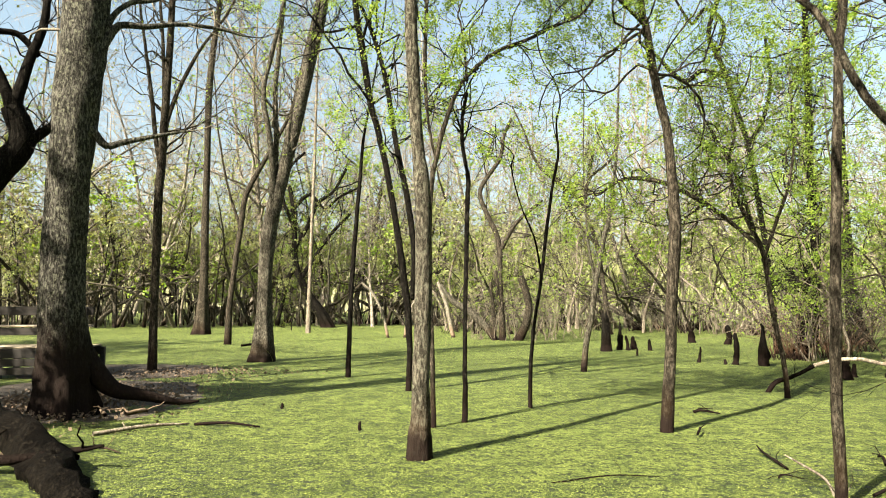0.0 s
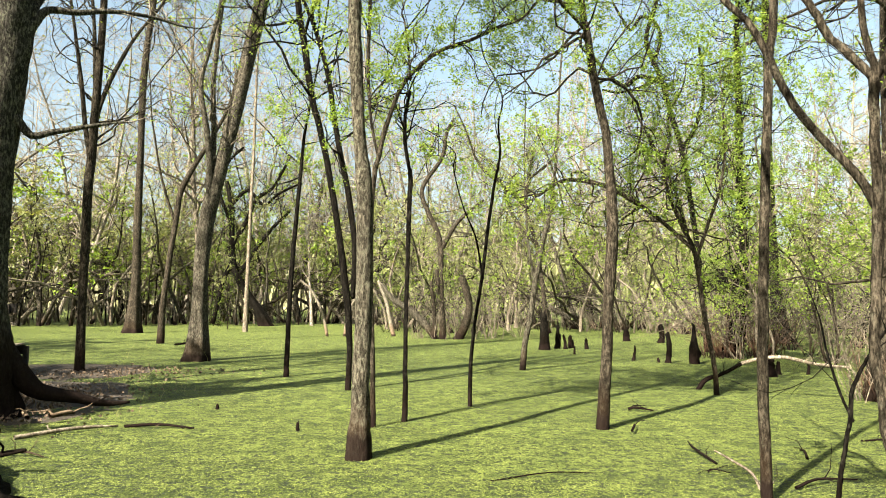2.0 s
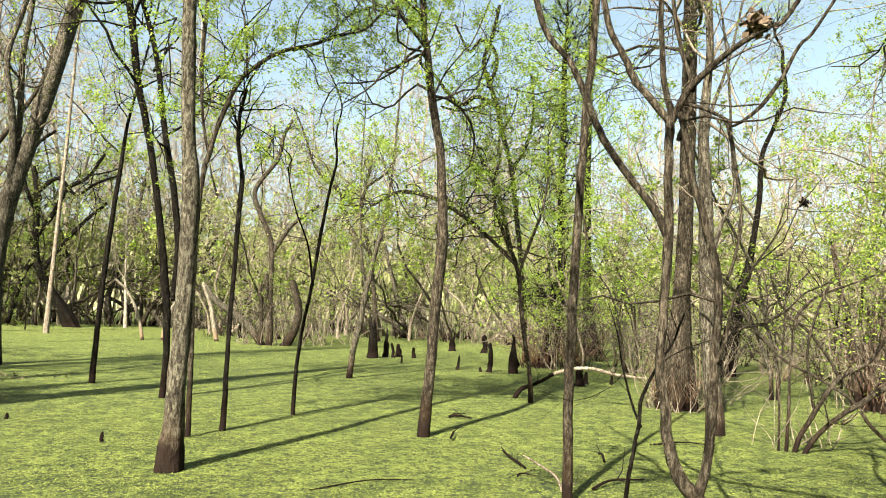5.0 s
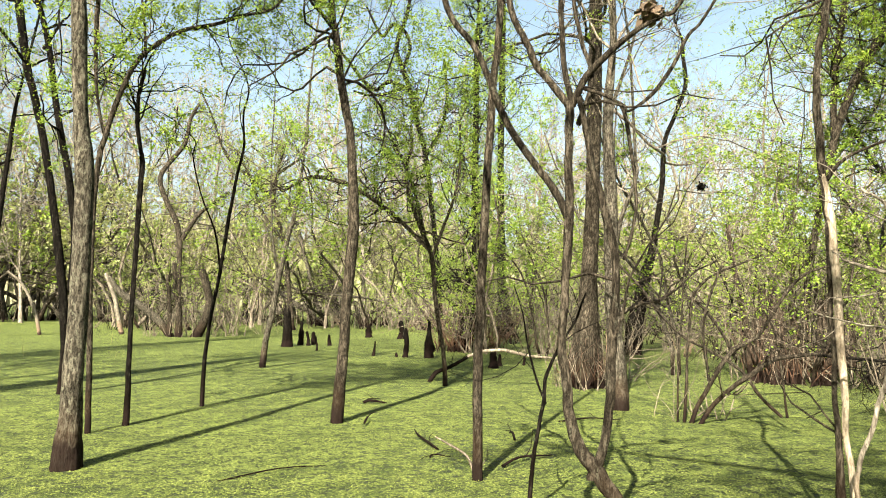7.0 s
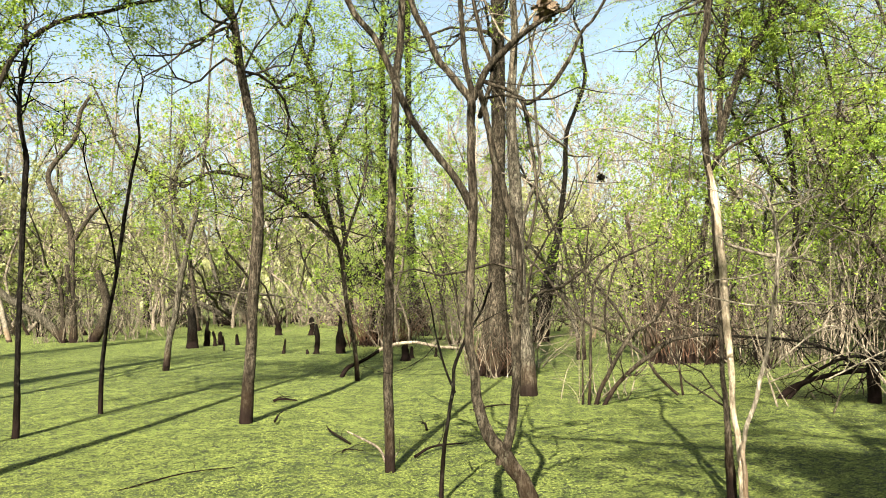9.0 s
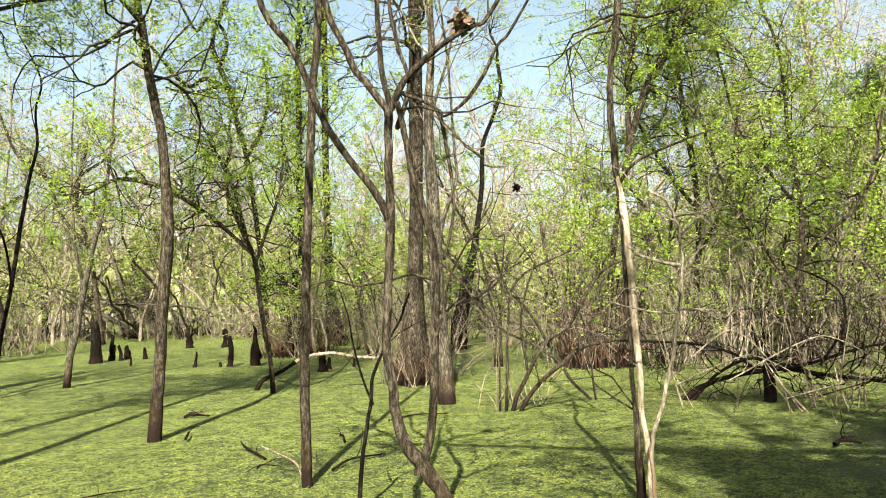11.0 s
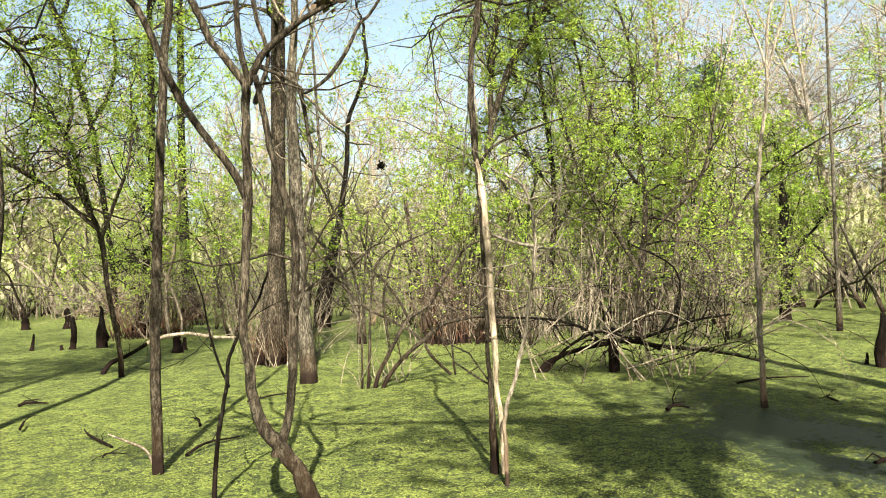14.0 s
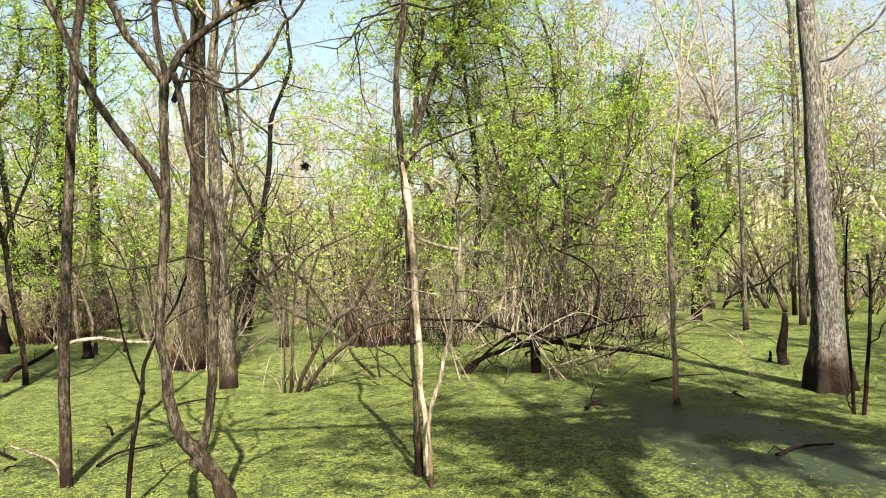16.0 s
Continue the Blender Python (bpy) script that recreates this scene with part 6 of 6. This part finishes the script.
def curly_kind(name, label, group, seed, height, stems, spread, leafy, wood_mat, leaf_mat, leaf_size, boughs=5, wind=1.5, thick=0.011, bare=0.3):
    """A many-stemmed low tree or shrub whose stems lean out, arch over and curl."""
    r = np.random.default_rng(seed)
    spots = []
    root = thing(name, label, "tree" if height > 5 else "shrub", (0, 0, 0), group)
    for _ in range(stems):
        w = Shape()
        a = r.uniform(0, 6.28)
        out = np.array([math.cos(a), math.sin(a), 0.0])
        way, p = out * spread * r.uniform(0.2, 1.0) + np.array([0, 0, 1.0]), out * r.uniform(0, 0.05) * height
        p[2] = -0.2
        n, pts = 9, []
        step = height * r.uniform(0.75, 1.15) / n
        for i in range(n + 1):
            pts.append(p)
            way = way + r.normal(0, 0.20 * wind, 3) * np.array([1, 1, 0.7]) + out * 0.05 - np.array([0, 0, 0.05 * spread * i * 0.6])
            way /= np.linalg.norm(way)
            p = p + way * step
        pts = np.array(pts)
        rad = thick * height * r.uniform(0.6, 1.2) * np.linspace(1, 0.22, n + 1)
        w.tube(pts, rad, 5, cap=False)
        for s in r.uniform(0.25, 1.0, boughs):
            i = min(int(s * n), n - 1)
            d = (pts[i + 1] - pts[i]) / step * 0.5 + np.append(r.normal(0, 0.7, 2), r.normal(0.25, 0.4))
            shoot(w, spots, pts[i], d, height * r.uniform(0.14, 0.36), rad[i] * 0.6, 2 if height > 5 else 1, r, wind, 0.06, leafy, 3, height < 5)
        part("stem", w, wood_mat, root)
    if spots:
        c = np.concatenate(spots)
        c = c[c[:, 2] > height * bare * r.uniform(0.4, 1.6, len(c))]      # few leaves on the low twigs
        lv = Shape()
        lv.leaves(c, leaf_size, r, 0.28)
        part("foliage", lv, leaf_mat, root, "young green leaves", False)
    return root


def scatter(count, az0, az1, near, far, lo, hi, shift=0.0):
    """Places of (x, y, size), spread evenly over a sector."""
    return [(*bearing(az0 + (az1 - az0) * ((n * 0.61803 + shift) % 1.0), near + (far - near) * ((n * 0.7548 + shift) % 1.0))[:2], rng.uniform(lo, hi)) for n in range(count)]


# domed low trees with curling branches along the far shore
domes = [curly_kind("curly_tree", "low spreading tree of curling branches with fine spring leaves", "curling trees of the far shore", 410 + k, 9.0 + 0.7 * k, 3 + k % 2, 0.55,
                    (0.45, 0.5, 0.3)[k % 3], (bark_brown, bark_twig, bark_grey)[k % 3], (leaf_spring, leaf_yellow, leaf_yellow)[k % 3], 0.145) for k in range(6)]
stand("curly_tree", "", "", domes, scatter(30, -40, 2, 58, 74, 1.2, 1.8) + scatter(30, 0, 50, 46, 66, 0.9, 1.4, 0.4) + scatter(26, 50, 104, 36, 60, 0.7, 1.15, 0.7))
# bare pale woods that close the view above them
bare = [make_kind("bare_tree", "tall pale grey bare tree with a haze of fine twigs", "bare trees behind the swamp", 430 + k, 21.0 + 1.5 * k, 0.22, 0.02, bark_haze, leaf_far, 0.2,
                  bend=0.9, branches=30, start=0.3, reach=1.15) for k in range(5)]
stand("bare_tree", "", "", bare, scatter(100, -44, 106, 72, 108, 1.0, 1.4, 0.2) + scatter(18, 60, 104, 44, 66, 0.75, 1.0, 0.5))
# shrubs of arching stems standing in the water before the shore
brush = [curly_kind("bare_shrub", "shrub of thin arching stems standing in the duckweed", "shrubs in the water", 450 + k, 3.2 + 0.35 * k, 8, 0.55, (0.0, 0.12, 0.3, 0.05, 0.5, 0.0)[k],
                    (bark_twig, bark_brown, bark_twig, bark_pale, bark_grey, bark_dark)[k], leaf_spring, 0.075, 7, 1.1, 0.0062) for k in range(6)]
stand("bare_shrub", "", "", brush, scatter(44, 40, 76, 19, 40, 0.75, 1.3) + scatter(16, 76, 104, 30, 48, 0.8, 1.3, 0.3) + scatter(26, -2, 40, 38, 52, 0.8, 1.3, 0.6) + scatter(14, 26, 40, 26, 38, 0.8, 1.2, 0.1))
# slim leafy saplings hung with sprays beyond the fallen limb
spray = [curly_kind("leafy_sapling", "slim upright sapling hung with bright green leaf sprays", "leafy saplings", 470 + k, 8.5 + 0.9 * k, 2, 0.16, 1.1, (bark_brown, bark_grey, bark_twig)[k], leaf_spring, 0.072, 9, 0.8, 0.0065) for k in range(3)]
stand("leafy_sapling", "", "", spray, [(*bearing(a, d)[:2], z) for a, d, z in ((33.5, 25, 0.9), (43.5, 21, 1.0), (48, 24, 1.15), (52.5, 20, 0.95), (57, 25, 1.2), (61, 22, 1.0), (65, 27, 1.2), (69, 31, 1.15), (29, 27, 0.95), (76, 33, 1.0), (83, 30, 0.9), (66.5, 23, 1.25), (71, 26, 1.3))])

thicket("undergrowth", "dense tangle of grey saplings with yellow-green leaves", 11, 110, 50, 64, (3.5, 8.0), (bark_brown, leaf_yellow), 0.085, 0.5, -1, 58)
thicket("undergrowth", "tangle of grey saplings along the far left shore", 17, 120, 60, 76, (4.5, 9.5), (bark_twig, leaf_spring), 0.095, 0.8, -44, 0)
thicket("undergrowth", "tangle of saplings beyond the fallen limb", 15, 130, 33, 56, (3.0, 6.5), (bark_twig, leaf_yellow), 0.09, 0.25, 50, 106)
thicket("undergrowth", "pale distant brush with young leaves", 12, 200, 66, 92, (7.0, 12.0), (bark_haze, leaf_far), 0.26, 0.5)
thicket("undergrowth", "low dead brush along the far waterline", 13, 480, 47, 60, (1.2, 3.4), (bark_twig, leaf_yellow), 0.08, 0.0, 0, 106, branches=5)
thicket("undergrowth", "dead brown brush along the far shore", 18, 360, 58, 70, (1.4, 4.0), (bark_twig, leaf_yellow), 0.08, 0.0, -44, 1, branches=5)
# out of view at the back, added to dim the open sky there
thicket("undergrowth", "unseen tall woods added behind the camera to block sky light", 16, 120, 26, 52, (12.0, 17.0), (bark_brown, leaf_spring), 0.7, 0.4, 112, 300, branches=12)


def far_rise():
    """Wooded rise beyond the swamp that closes the distance all round, with a ragged, twiggy skyline."""
    s = Shape()
    n, rows = 1800, 7
    r = np.random.default_rng(4)
    a = np.arange(n) * 2 * math.pi / n
    crest = np.array([15.0 + 4.0 * noise.noise(Vector((math.cos(b) * 7, math.sin(b) * 7, 1))) + 3.0 * noise.noise(Vector((math.cos(b) * 40, math.sin(b) * 40, 4)))
                      + 2.5 * noise.noise(Vector((math.cos(b) * 160, math.sin(b) * 160, 9))) for b in a]) + r.normal(0, 0.9, n)
    v = []
    for k in range(rows):
        f = k / (rows - 1)
        d = 128 + 10 * f + np.array([3.0 * noise.noise(Vector((math.cos(b) * 60, math.sin(b) * 60, k * 1.7))) for b in a]) + r.normal(0, 0.5, n)
        v.append(np.stack([np.cos(a) * d, np.sin(a) * d, crest * f - 0.3], -1))
    i, j = np.meshgrid(np.arange(rows - 1), np.arange(n), indexing="ij")
    j2 = (j + 1) % n
    s.add(np.concatenate(v), None, np.stack([i * n + j, i * n + j2, (i + 1) * n + j2, (i + 1) * n + j], -1).reshape(-1, 4))
    ob = new("backdrop", s.mesh("backdrop", woods_mat, False))
    tagged(ob, "hazy wooded rise closing the swamp", "woods", kind="structure")


def woods_material():
    """Crowns and stems too far off to tell apart: olive and grey-brown, streaked upright."""
    m, n, l, b = material("far_woods")
    pos = n.new("ShaderNodeNewGeometry").outputs["Position"]
    stems = noise_tex(n, l, pos, 1.6, 6.0, 0.75, (1, 1, 0.25))
    crowns = noise_tex(n, l, pos, 0.16, 5.0, 0.65)
    col = ramp(n, l, stems, [(0.40, (0.055, 0.05, 0.03)), (0.50, (0.13, 0.122, 0.075)), (0.60, (0.23, 0.22, 0.15))])
    col = mix(n, l, ramp(n, l, crowns, [(0.42, (0, 0, 0)), (0.58, (0.7, 0.7, 0.7))]), col, mix(n, l, 0.6, col, (0.20, 0.22, 0.07)))
    l.new(col, b.inputs["Base Color"])
    b.inputs["Roughness"].default_value = 0.95
    return m


woods_mat = woods_material()
far_rise()

# ---- fronds of the duckweed mat, nearest the camera ----
def fronds(seed, count):
    r = np.random.default_rng(seed)
    az, d = np.radians(r.uniform(-36, 92, count)), 5.2 + 9.5 * r.random(count) ** 1.3
    x, y = np.sin(az) * d, np.cos(az) * d
    keep = np.array([noise.noise(Vector((a * 5.0, b * 5.0, 0.0))) + 0.5 * noise.noise(Vector((a * 16.0, b * 16.0, 3.0))) for a, b in zip(x, y)]) > r.uniform(-0.55, 0.25, count)
    shade_pool = np.exp(-((((x - 9.2) * 0.643 + (y - 2.2) * 0.766) / 3.4) ** 2 + ((-(x - 9.2) * 0.766 + (y - 2.2) * 0.643) / 1.1) ** 2))
    keep &= r.random(count) > shade_pool * 1.3
    x, y = x[keep], y[keep]
    k = len(x)
    a, size = r.uniform(0, 6.28, k), r.uniform(0.004, 0.010, k)
    u = np.stack([np.cos(a), np.sin(a), r.normal(0, 0.28, k)], -1) * size[:, None]
    w = np.stack([-np.sin(a), np.cos(a), r.normal(0, 0.28, k)], -1) * size[:, None] * 0.9
    c = np.stack([x, y, r.uniform(0.004, 0.022, k)], -1)
    s = Shape()
    s.add(np.stack([c - u, c + w, c + u, c - w], 1).reshape(-1, 3), None, np.arange(k)[:, None] * 4 + np.arange(4)[None])
    root = thing("duckweed", "bright green floating fronds matted over the water", "duckweed", (0, 0, 0), kind="stuff")
    part("fronds", s, frond_mat, root, smooth=False)


fronds(77, 190000)
